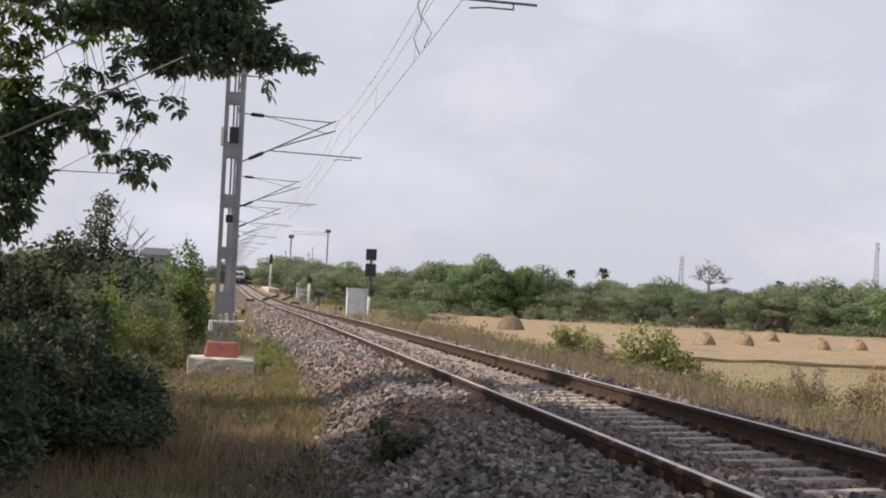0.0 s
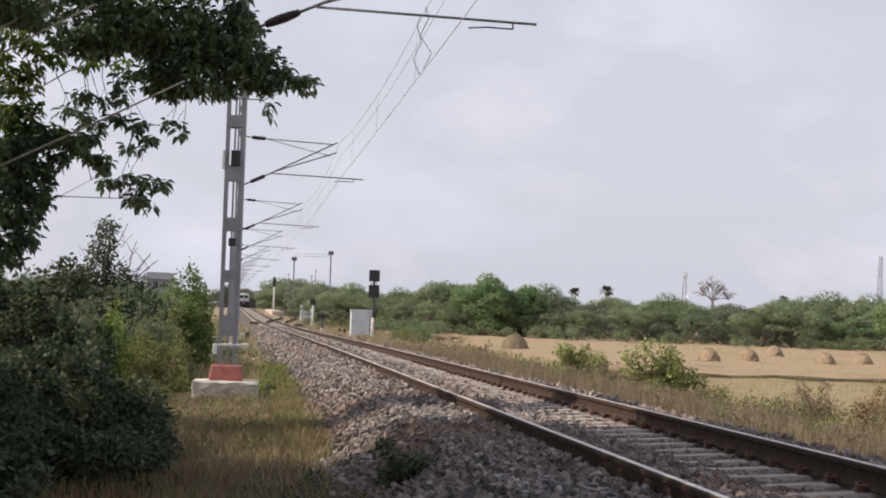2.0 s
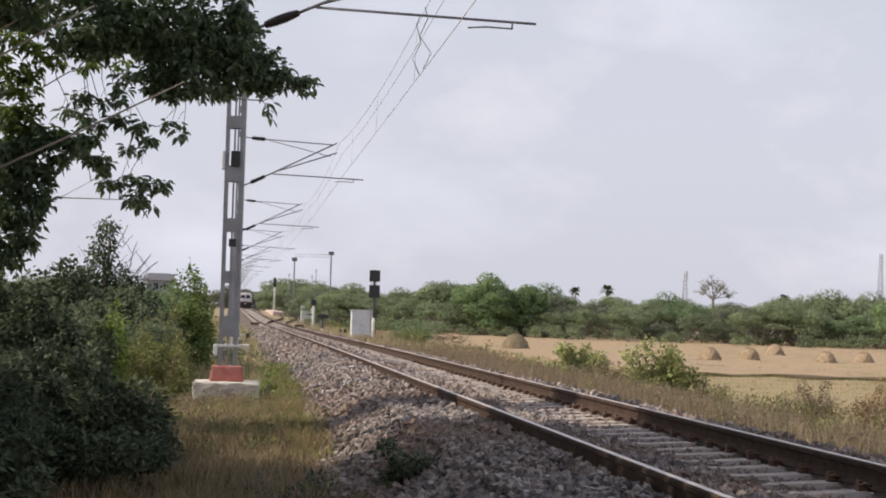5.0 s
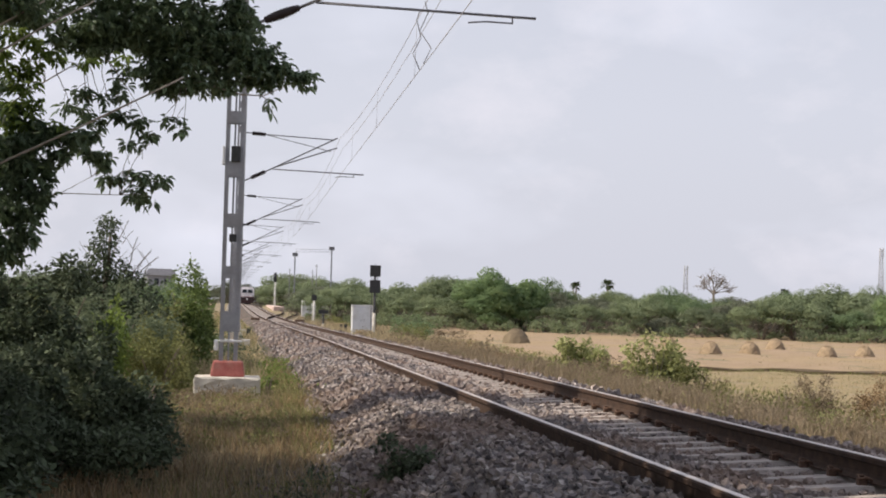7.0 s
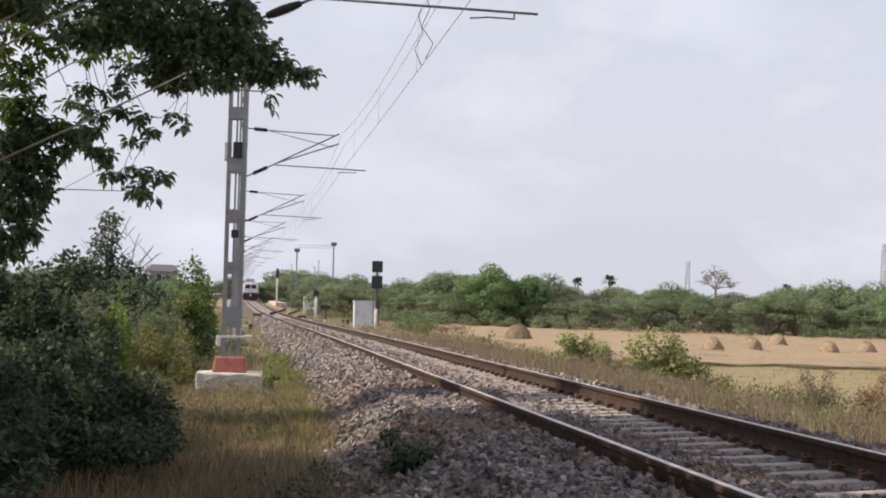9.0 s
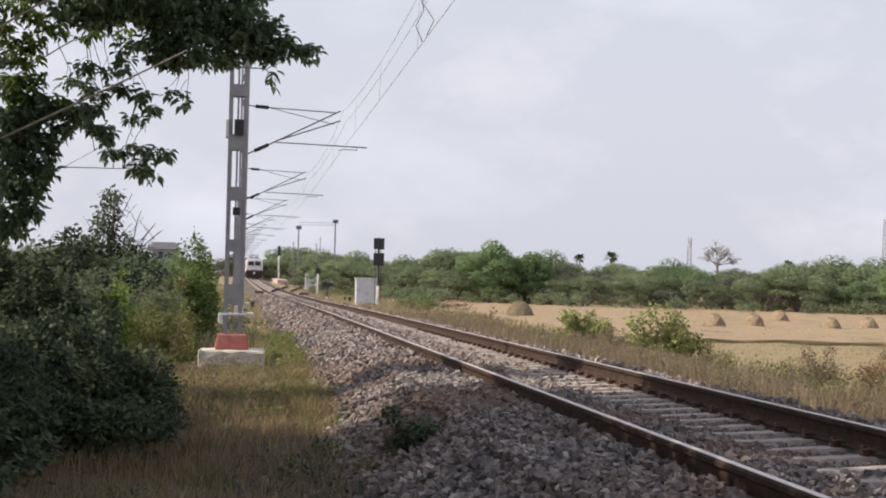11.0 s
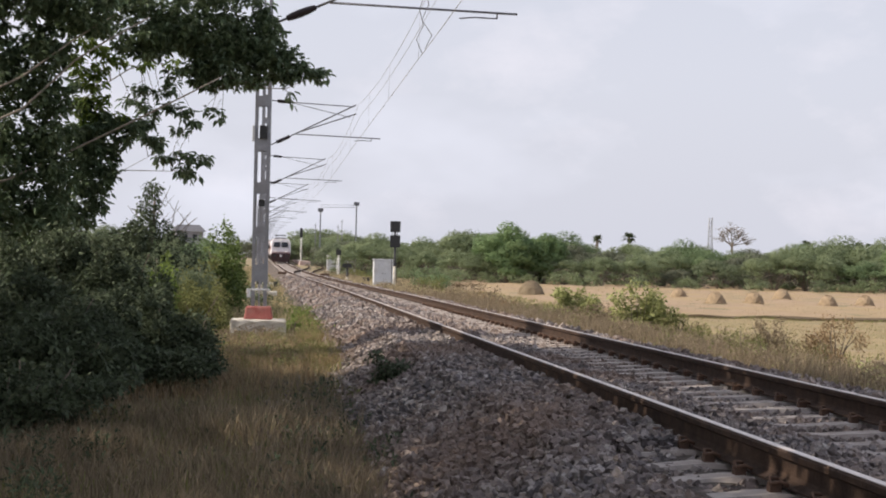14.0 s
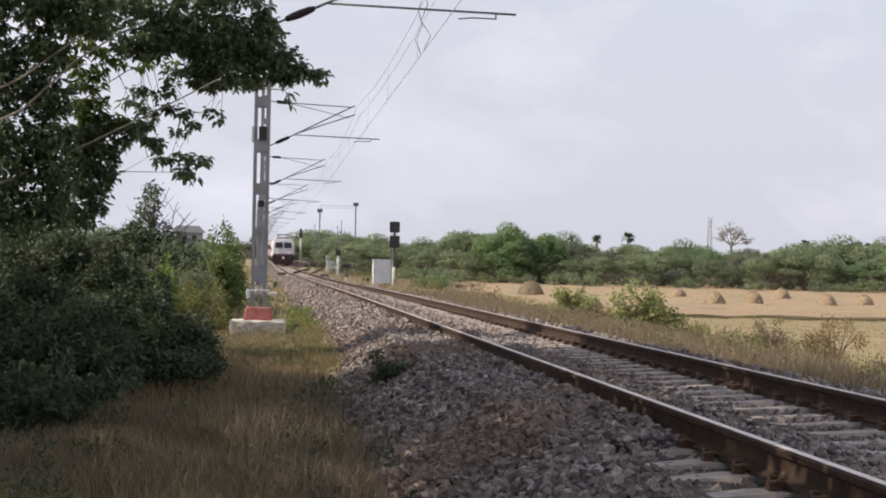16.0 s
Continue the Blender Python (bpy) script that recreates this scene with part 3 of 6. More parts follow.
# ---- leaves ----
def leaf_cloud(seed, clumps, size, density, droop=0.5, aspect=0.55, shell=0.45, simple=False):
    """Folded leaves scattered through ellipsoid clumps (x, y, z, rx, ry, rz). Arrays of vertices and faces."""
    r = np.random.RandomState(seed)
    c = np.array(clumps, float)
    n = np.maximum((density * c[:, 3] * c[:, 5]).astype(int), 4)
    which = np.repeat(np.arange(len(c)), n)
    k = len(which)
    d = r.normal(size=(k, 3))
    d /= np.linalg.norm(d, axis=1)[:, None]
    rad = r.uniform(shell**3, 1.0, k) ** (1 / 3)
    rad *= 1 + 0.18 * r.normal(size=k)
    p = c[which, :3] + d * rad[:, None] * c[which, 3:6]
    axis = d * np.array([1, 1, 0.4]) + r.normal(size=(k, 3)) * 0.7
    axis[:, 2] -= droop
    axis /= np.linalg.norm(axis, axis=1)[:, None]
    side = np.cross(axis, r.normal(size=(k, 3)) * 0.5 + np.array([0, 0, 1.0]))
    side /= np.linalg.norm(side, axis=1)[:, None] + 1e-9
    up = np.cross(side, axis)
    s = size * r.uniform(0.6, 1.35, k)
    L, Wd = axis * s[:, None], side * (s * aspect * 0.5)[:, None]
    fold = up * (s * 0.08)[:, None]
    if simple:
        v = np.stack([p, p + L * 0.5 + Wd, p + L, p + L * 0.5 - Wd], 1)
        return v.reshape(-1, 3), (np.arange(k) * 4)[:, None] + np.array([0, 1, 2, 3])
    v = np.stack([p, p + L * 0.35 + Wd + fold, p + L * 0.75 + Wd * 0.75 + fold, p + L, p + L * 0.75 - Wd * 0.75 + fold, p + L * 0.35 - Wd + fold], 1)
    base = (np.arange(k) * 6)[:, None]
    f = np.concatenate([base + np.array([0, 1, 2, 3]), base + np.array([0, 3, 4, 5])], 0)
    return v.reshape(-1, 3), f


def leaf_tufts(seed, clumps, cover, size=0.108, per=7, fall=0.7, aspect=0.46):
    """Leaves in hanging tufts: fans that spring from the twig tips inside clumps (x, y, z, rx, rz)."""
    r = np.random.RandomState(seed)
    c = np.array(clumps, float)
    n = np.maximum((cover * math.pi * c[:, 3] * c[:, 4] / (size * size * aspect * 0.7 * per)).astype(int), 2)
    which = np.repeat(np.arange(len(c)), n)
    d = r.normal(size=(len(which), 3))
    d *= (r.uniform(0, 1, len(which)) ** (1 / 2.4) / np.linalg.norm(d, axis=1))[:, None]
    reach = np.stack([c[:, 3], np.maximum(c[:, 3], 0.25), c[:, 4]], 1)
    hub = np.repeat(c[which, :3] + d * reach[which], per, 0)
    k = len(hub)
    a = r.uniform(0, 2 * np.pi, k)
    axis = np.stack([np.cos(a), np.sin(a), -fall * r.uniform(-0.4, 2.2, k)], 1)
    axis /= np.linalg.norm(axis, axis=1)[:, None]
    side = np.cross(axis, r.normal(size=(k, 3)) * 0.45 + np.array([0, 0, 1.0]))
    side /= np.linalg.norm(side, axis=1)[:, None] + 1e-9
    up = np.cross(side, axis)
    s = size * r.uniform(0.6, 1.3, k)
    p = hub + axis * (s * r.uniform(0.0, 0.45, k))[:, None] + r.normal(size=(k, 3)) * 0.012
    L, W, fold = axis * s[:, None], side * (s * aspect * 0.5)[:, None], up * (s * 0.07)[:, None]
    tip = L - np.array([0, 0, 1.0]) * (s * 0.16)[:, None]
    v = np.stack([p, p + L * 0.32 + W + fold, p + L * 0.68 + W * 0.85 + fold, p + tip, p + L * 0.68 - W * 0.85 + fold, p + L * 0.32 - W + fold], 1)
    base = (np.arange(k) * 6)[:, None]
    return v.reshape(-1, 3), np.concatenate([base + np.array([0, 1, 2, 3]), base + np.array([0, 3, 4, 5])], 0)


def blades(seed, x, y, z, height, width, lean=0.35, spread=0.0):
    """Upright tapering grass blades of two joints at the places given."""
    r = np.random.RandomState(seed)
    k = len(x)
    a = r.uniform(0, 2 * np.pi, k)
    h = height * r.uniform(0.5, 1.25, k)
    ln = h * lean * r.uniform(0.1, 1.4, k)
    b = r.uniform(0, 2 * np.pi, k)
    p = np.stack([x, y, z], 1)
    w = np.stack([np.cos(a), np.sin(a), np.zeros(k)], 1) * (width * r.uniform(0.6, 1.3, k))[:, None]
    o = np.stack([np.cos(b) * ln, np.sin(b) * ln, np.zeros(k)], 1)
    e = np.array([0, 0, 1.0])
    mid = p + o * 0.35 + e * (h * 0.6)[:, None]
    tip = p + o + e * h[:, None]
    v = np.stack([p - w, p + w, mid + w * 0.7, mid - w * 0.7, tip], 1)
    base = (np.arange(k) * 5)[:, None]
    return v.reshape(-1, 3), (base + np.array([0, 1, 2, 3])).tolist() + (base + np.array([3, 2, 4])).tolist()


def limb(bm, a, b, r0, r1, bow=0.15, seed=0, seg=7):
    r = random.Random(seed)
    a, b = Vector(a), Vector(b)
    n = 6
    off = Vector((r.uniform(-1, 1), r.uniform(-1, 1), r.uniform(0, 1))) * bow * (b - a).length
    pts = [a.lerp(b, i / n) + off * 4 * (i / n) * (1 - i / n) * 0.5 + Vector((r.uniform(-1, 1), r.uniform(-1, 1), r.uniform(-1, 1))) * 0.012 * (b - a).length * (0 < i < n) for i in range(n + 1)]
    tube(bm, pts, [r0 + (r1 - r0) * i / n for i in range(n + 1)], seg)


# ---- the overhanging tree ----
TREE = Vector((-9.1, 18.9, 0))
tree = thing("broadleaf_tree", Matrix.Translation(TREE), "large dark green broadleaf tree overhanging the trackside", "tree")


def tree_part(name, bm, material):
    bmesh.ops.translate(bm, verts=bm.verts, vec=-TREE)
    return part(name, bm, material, tree)


bm = bmesh.new()
limb(bm, (-9.1, 18.9, -0.2), (-8.95, 19.3, 3.3), 0.30, 0.20, 0.04, 1, 10)
tree_part("trunk", bm, M_BARK)
limbs = [[(-8.79, 18.51, 2.23)] + [(-7.57, 19.25, 2.74), (-6.6, 19.58, 3.27), (-5.83, 19.68, 3.68), (-5.02, 19.79, 4.13), (-4.53, 20, 4.43)], [(-8.73, 18.51, 2.99)] + [(-7.36, 19.04, 3.77), (-6.66, 19.25, 4.52), (-6.22, 19.46, 4.86), (-5.62, 19.68, 5.26)], [(-8.73, 18.45, 3.41)] + [(-7.38, 19.04, 4.24), (-6.68, 19.25, 4.83), (-6.39, 19.46, 5.07), (-6.14, 19.58, 5.25)],
         [(-9.03, 19.38, 2.6)] + [(-7.39, 19.94, 3.4), (-6.77, 20.16, 3.93), (-6.41, 20.38, 4.25), (-5.98, 20.5, 4.56), (-5.51, 20.61, 4.68)], [(-6.49, 20.38, 2.84), (-6.05, 20.61, 2.98), (-5.32, 20.72, 2.99)], [(-6.36, 20.38, 2.83), (-6.04, 20.5, 2.97), (-5.68, 20.72, 3.21)], [(-4.57, 20.94, 4.56), (-3.83, 21.28, 4.41), (-3.54, 21.39, 4.42), (-3.17, 21.5, 4.62)],
         [(-8.95, 19.2, 3.0), (-7.6, 16.6, 5.2), (-6.2, 14.6, 6.7)], [(-8.95, 19.3, 3.1), (-9.7, 19.9, 5.1), (-10.5, 20.2, 6.6)]]
for pts, r0, r1 in zip(limbs, (0.020, 0.020, 0.019, 0.016, 0.009, 0.006, 0.013, 0.11, 0.12), (0.009, 0.010, 0.010, 0.006, 0.005, 0.003, 0.005, 0.03, 0.03)):
    bm = bmesh.new()
    tube(bm, pts, [r0 + (r1 - r0) * k / (len(pts) - 1) for k in range(len(pts))], 8)
    tree_part("limb", bm, M_BARK_PALE)
# clumps (x, y, z, half width, half height): the dense bough, the sprays below it, the thin lit side, the dark side, the rest behind
bough = [(-4.81, 21.28, 5.26, 0.67, 0.45), (-4.09, 21.39, 5.24, 0.56, 0.45), (-5.32, 21.06, 5.27, 0.52, 0.37), (-4.58, 21.17, 4.81, 0.53, 0.34), (-3.92, 21.39, 4.81, 0.38, 0.27), (-4.89, 21.06, 4.65, 0.28, 0.26), (-3.66, 21.39, 4.95, 0.3, 0.27), (-3.33, 21.5, 4.78, 0.21, 0.17), (-3.02, 21.5, 4.71, 0.17, 0.16), (-3.57, 21.39, 4.65, 0.25, 0.12), (-3.87, 21.39, 5.52, 0.19, 0.3), (-5.58, 20.83, 5.14, 0.37, 0.29), (-5.74, 20.83, 4.87, 0.32, 0.11), (-4.39, 21.17, 4.5, 0.36, 0.13), (-4.78, 21.06, 4.45, 0.27, 0.13), (-4.1, 21.28, 4.49, 0.21, 0.1), (-4.84, 21.06, 6.04, 1.11, 0.45), (-6.02, 20.83, 5.64, 0.58, 0.29)]
sprays = [(-5.82, 20.72, 4.27, 0.15, 0.11), (-6.02, 20.72, 4.1, 0.09, 0.07), (-5.81, 20.72, 4.06, 0.15, 0.08), (-5.55, 20.72, 4.22, 0.09, 0.1), (-5.36, 20.72, 4.34, 0.11, 0.15), (-5.25, 20.72, 4.58, 0.13, 0.09), (-5.71, 20.72, 3.93, 0.22, 0.08), (-5.43, 20.72, 4.01, 0.18, 0.09), (-5.09, 20.72, 3.91, 0.16, 0.09), (-4.59, 20.72, 3.9, 0.09, 0.1), (-4.75, 20.72, 3.99, 0.09, 0.06), (-4.94, 20.72, 3.77, 0.13, 0.07), (-5.21, 20.72, 3.66, 0.15, 0.06), (-5.77, 20.72, 3.59, 0.15, 0.1), (-5.55, 20.72, 3.37, 0.16, 0.09), (-5.49, 20.72, 3.21, 0.18, 0.08), (-5.18, 20.72, 3.26, 0.18, 0.11), (-4.88, 20.72, 3.19, 0.19, 0.09), (-5.06, 20.72, 2.99, 0.2, 0.13), (-3.44, 20.72, 4.22, 0.06, 0.09)]
side = [(-6.67, 20.16, 4.92, 0.2, 0.15), (-6.38, 20.16, 4.77, 0.18, 0.12), (-6.66, 20.16, 4.48, 0.18, 0.12), (-6.37, 20.16, 4.52, 0.18, 0.11), (-6.15, 20.16, 4.65, 0.16, 0.09), (-6.52, 20.16, 4.25, 0.18, 0.09), (-6.63, 20.16, 4.01, 0.18, 0.12), (-6.33, 20.16, 4.3, 0.09, 0.06), (-5.91, 20.16, 4.57, 0.2, 0.04), (-5.58, 20.16, 4.62, 0.18, 0.04), (-6.57, 20.16, 3.78, 0.2, 0.11), (-6.34, 20.16, 3.95, 0.1, 0.07), (-5.33, 20.16, 4.66, 0.11, 0.07), (-6.74, 20.2, 4.67, 0.18, 0.11), (-6.46, 20.2, 4.41, 0.17, 0.09), (-6.28, 20.2, 4.06, 0.11, 0.07), (-6.48, 20.2, 4.02, 0.18, 0.1), (-6.03, 20.2, 3.81, 0.16, 0.06)]
dark = [(-6.46, 20.16, 3.56, 0.32, 0.17), (-6.09, 20.16, 3.69, 0.22, 0.11), (-5.88, 20.16, 3.65, 0.22, 0.1), (-6.35, 20.16, 3.27, 0.34, 0.15), (-6.55, 20.16, 3.02, 0.3, 0.17), (-6.25, 20.16, 2.92, 0.16, 0.15), (-6.56, 20.16, 2.7, 0.26, 0.18), (-6.43, 20.16, 2.45, 0.18, 0.15), (-6.61, 20.16, 2.21, 0.22, 0.18), (-6.18, 20.16, 3.1, 0.11, 0.1), (-6.02, 20.16, 3.44, 0.18, 0.09), (-6.99, 20.16, 2.33, 0.36, 0.28), (-5.77, 20.38, 3.72, 0.21, 0.09), (-5.59, 20.38, 3.49, 0.16, 0.09), (-6.69, 20.38, 3.29, 0.21, 0.19), (-6.36, 20.38, 2.71, 0.17, 0.13), (-6.73, 20.38, 3.54, 0.25, 0.19), (-6.66, 20.3, 3.92, 0.21, 0.14), (-6.37, 20.3, 3.78, 0.21, 0.1), (-6.71, 20.3, 4.3, 0.14, 0.1)]
back = [(-8.1, 19.49, 5.3, 0.5, 0.4), (-7.7, 19.49, 5.85, 0.6, 0.4), (-7.1, 19.49, 4.71, 0.38, 0.41), (-7.07, 19.49, 4.01, 0.38, 0.35), (-7.04, 19.49, 3.4, 0.41, 0.35), (-7, 19.49, 2.84, 0.41, 0.35), (-7.07, 19.49, 2.24, 0.41, 0.41), (-7.77, 19.49, 4.41, 0.55, 0.68), (-7.73, 19.49, 3.21, 0.55, 0.68), (-7.68, 19.49, 2.28, 0.55, 0.55), (-7.19, 19.49, 5.39, 0.55, 0.35), (-6.53, 19.49, 5.42, 0.48, 0.31), (-6.45, 19.49, 5.09, 0.35, 0.11), (-6.47, 20.61, 5.23, 0.44, 0.16), (-5.85, 20.61, 5.14, 0.32, 0.19), (-6.9, 20.61, 5.29, 0.36, 0.19), (-6.11, 20.61, 4.95, 0.21, 0.1)]
# thin twigs from the limbs to the sprays that they carry
knots = [Vector(p) for pts in limbs[:7] for a, b in zip(pts, pts[1:]) for p in [Vector(a).lerp(Vector(b), k / 6) for k in range(7)]]
for i, (x, y, z, w, h) in enumerate(sprays + side[:9]):
    tip = Vector((x + w * 0.5, y, z))
    root = min(knots, key=lambda p: (p - tip).length + 0.6 * max(0.0, p.x - tip.x))
    bm = bmesh.new()
    limb(bm, root, tip, 0.008, 0.0035, 0.16, 500 + i, 4)
    limb(bm, root.lerp(tip, 0.6), (x - w * 0.7, y + 0.05, z + h * 0.4), 0.005, 0.0025, 0.16, 530 + i, 4)
    tree_part("twig", bm, M_BARK)
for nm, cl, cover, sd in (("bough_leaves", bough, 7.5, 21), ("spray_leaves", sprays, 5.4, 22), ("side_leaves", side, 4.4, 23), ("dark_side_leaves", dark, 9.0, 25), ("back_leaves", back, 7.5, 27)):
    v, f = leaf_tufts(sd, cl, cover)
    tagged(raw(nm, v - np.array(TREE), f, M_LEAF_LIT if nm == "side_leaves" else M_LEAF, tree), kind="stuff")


def canopy(seed, n, x0, x1, y0, y1, depth):
    """Unseen crown clumps over a stretch of ground, rising with y; their slanting edge shapes the shade."""
    r = random.Random(seed)
    out = []
    while len(out) < n:
        x, y = r.uniform(x0, x1), r.uniform(y0, y1)
        z = 2.3 + 0.2 * (y + 5) + r.uniform(0, depth)
        w, d = r.uniform(.7, 1.2), r.uniform(.7, 1.2)
        if y + d * 1.25 < float(np.interp(x + 1.19 * z, (-3.9, -3.5, -2.97, -1.48, -1.0, -0.68, 5), (18.6, 15.7, 15.6, 15.5, 16.5, 17.1, 17.5))):
            out.append((x, y, z, w, d, r.uniform(.35, .6)))
    return out


# clumps above the view, added to cast shade on bushes and ballast
v, f = leaf_cloud(24, canopy(11, 120, -12.0, -3.9, 11.5, 17.8, 2.2), 0.24, 420, droop=0.8, shell=0.2, simple=True)
tagged(raw("crown_leaves", v - np.array(TREE), f, M_LEAF, tree), kind="stuff")

# the next tree of the row, added out of view so that its crown shades the near track
near_tree = thing("broadleaf_tree", Matrix.Translation((-10.5, 8.5, 0.1)), "unseen broadleaf tree added to shade the near track", "tree")
bm = bmesh.new()
limb(bm, (0, 0, -0.2), (0.4, 0, 4.6), 0.32, 0.22, 0.05, 401, 10)
part("trunk", bm, M_BARK, near_tree)
for i, (ex, ey, ez) in enumerate(((6.0, 2.0, 6.6), (5.5, -3.0, 6.2), (3.0, 5.5, 7.2), (-2.0, 0.5, 7.5), (2.5, -5.0, 6.4))):
    bm = bmesh.new()
    limb(bm, (0.4, 0, 4.4), (ex, ey, ez), 0.13, 0.03, 0.06, 410 + i)
    part("limb", bm, M_BARK, near_tree)
v, f = leaf_cloud(26, canopy(12, 268, -14.5, -3.7, -3.5, 13.5, 2.4), 0.27, 330, droop=0.8, shell=0.2, simple=True)
tagged(raw("crown_leaves", v - np.array((-10.5, 8.5, 0.1)), f, M_LEAF, near_tree), kind="stuff")


# ---- bushes, shrubs and grass of the left side ----
def bush(name, x, y, w, d, h, material, size, density, seed, label, clumps=14, stems=True, group="", z=None):
    z = float(ground_z(x, y)) if z is None else z
    t = thing(name, Matrix.Translation((x, y, z)), label, "bush", group)
    r = random.Random(seed)
    cl = []
    for i in range(clumps):
        a = r.uniform(0, 2 * math.pi)
        q = math.sqrt(r.uniform(0, 1)) * 0.75
        zz = h * r.uniform(0.12, 0.80) * (1 - 0.35 * q)
        s = r.uniform(0.20, 0.36)
        cl.append((q * w / 2 * math.cos(a), q * d / 2 * math.sin(a), zz, s * w * 0.6, s * d * 0.6, s * h * 0.75))
    for i in range(clumps):
        a, q = r.uniform(0, 2 * math.pi), r.uniform(0.35, 1.0)
        s = r.uniform(0.05, 0.12)
        zz = h * r.uniform(0.75, 1.12) * math.sqrt(max(0.05, 1 - 0.85 * q * q))
        cl.append((q * w * 0.5 * math.cos(a), q * d * 0.5 * math.sin(a), zz, s * w, s * d, s * h * r.uniform(0.8, 2.0)))
    v, f = leaf_cloud(seed, cl, size, density, droop=0.15, shell=0.2, simple=density > 5000 or material is M_LEAF_BUSH)
    v[:, 2] = np.maximum(v[:, 2], 0.0)
    tagged(raw("leaves", v, f, material, t), kind="stuff")
    if stems:
        for i in range(6):
            bm = bmesh.new()
            a = r.uniform(0, 2 * math.pi)
            limb(bm, (0.08 * math.cos(a), 0.08 * math.sin(a), -0.05), (w * 0.33 * math.cos(a), d * 0.33 * math.sin(a), h * r.uniform(0.55, 0.9)), 0.025, 0.006, 0.12, seed + i, 5)
            part("stem", bm, M_BARK, t)
    return t


bush("dark_bush", -6.35, 13.5, 2.0, 2.6, 1.28, M_LEAF_BUSH, 0.064, 11250, 31, "dense dark green bush in the shade of the tree", 24)
bush("dark_bush", -7.2, 17.5, 2.4, 2.6, 1.8, M_LEAF_BUSH, 0.072, 8250, 32, "tall dense dark green bush under the tree", 24)
bush("dark_bush", -5.5, 15.2, 1.8, 2.0, 1.05, M_LEAF_BUSH, 0.064, 13500, 33, "low dark green bush at the edge of the grass", 20)
bush("dark_bush", -4.9, 16.5, 1.2, 1.5, 0.66, M_LEAF_BUSH, 0.060, 14250, 30, "small dark green bush at the edge of the grass", 14)
bush("dark_bush", -5.45, 16.3, 1.2, 1.5, 1.1, M_LEAF_BUSH, 0.064, 13000, 131, "dark green bush beside the taller bushes", 20)
bush("dark_bush", -4.85, 15.4, 1.1, 1.4, 0.85, M_LEAF_BUSH, 0.060, 14000, 132, "dark green bush sloping down to the grass", 16)
bush("dark_bush", -5.0, 13.9, 1.5, 1.6, 0.62, M_LEAF_BUSH, 0.058, 14000, 133, "low dark green bush at the edge of the grass", 16)
bush("dark_bush", -6.0, 17.4, 2.0, 2.2, 1.75, M_LEAF_BUSH, 0.068, 10500, 34, "dark green bush below the overhanging tree", 18)
bush("dark_bush", -8.2, 13.0, 2.4, 3.0, 2.0, M_LEAF_BUSH, 0.072, 7500, 27, "tall dark green bush in deep shade", 18)
bush("dark_bush", -6.0, 10.8, 2.2, 2.2, 1.0, M_LEAF_BUSH, 0.065, 10000, 26, "low dark green bush in deep shade", 18)
bush("dark_bush", -5.75, 8.9, 1.7, 1.8, 0.72, M_LEAF_BUSH, 0.055, 12000, 24, "low dark green bush in deep shade", 16)
bush("dark_bush", -7.0, 8.2, 2.0, 2.0, 1.0, M_LEAF_BUSH, 0.06, 10000, 23, "low dark green bush in deep shade", 16)
bush("light_green_bush", -5.71, 24.0, 0.76, 1.0, 1.56, M_LEAF_BRIGHT, 0.085, 3200, 35, "sunlit yellow-green leafy bush", 16)
bush("olive_shrub", -5.2, 27.8, 1.8, 2.0, 1.2, M_LEAF_OLIVE, 0.06, 3600, 36, "dusty olive shrub by the mast", 18)
bush("olive_shrub", -6.3, 31.0, 2.4, 2.5, 1.75, M_SCRUB, 0.07, 2600, 37, "dusty olive shrub behind the mast", 20)
bush("light_green_bush", -5.75, 38.5, 1.9, 2.2, 2.0, M_SCRUB_GREEN, 0.09, 1900, 134, "sunlit green bush among the trackside scrub", 20)
bush("green_bush", -4.95, 37.0, 1.3, 2.2, 2.3, M_LEAF_MID, 0.09, 2200, 38, "tall half-shaded green bush behind the mast", 22)
bush("light_green_bush", -5.3, 32.5, 1.5, 1.8, 1.55, M_LEAF_OLIVE, 0.075, 2600, 39, "sunlit olive green bush behind the mast", 16)
bush("dark_scrub", -5.9, 36.0, 1.8, 2.4, 1.75, M_LEAF_BUSH, 0.085, 2200, 29, "dark green bush among the trackside scrub", 18)
bush("dark_scrub", -6.75, 33.5, 1.6, 1.8, 2.0, M_LEAF_BUSH, 0.085, 2400, 28, "dark green scrub below the slim tree", 18)
bush("grey_green_bush", -8.6, 36.0, 2.6, 3.0, 1.6, M_LEAF_OLIVE, 0.08, 1500, 40, "grey-green thorny bush in the scrub", 18)
bush("grey_green_bush", -8.0, 44.0, 4.0, 4.0, 1.9, M_SCRUB, 0.12, 900, 41, "grey-green bush on the trackside", 18)
bush("grey_green_bush", -12.5, 52.0, 6.0, 5.0, 1.8, M_SCRUB, 0.14, 650, 42, "grey-green bush beyond the trackside", 20)
bush("grey_green_bush", -7.0, 62.0, 4.0, 7.0, 2.3, M_SCRUB_GREEN, 0.14, 800, 43, "green bush on the trackside", 18)
bush("small_plant", -3.35, 28.2, 0.5, 0.5, 0.42, M_LEAF_BRIGHT, 0.09, 2600, 44, "small bright green plant beside the footing", 7)
bush("small_plant", -3.22, 36.0, 0.42, 0.4, 0.42, M_LEAF_BRIGHT, 0.08, 2600, 47, "small bright green plant at the foot of the ballast", 7)
bush("small_plant", -2.40, 12.6, 0.62, 0.6, 0.38, M_LEAF_BUSH, 0.05, 16000, 45, "small dark green plant growing in the ballast", 9, z=0.28)
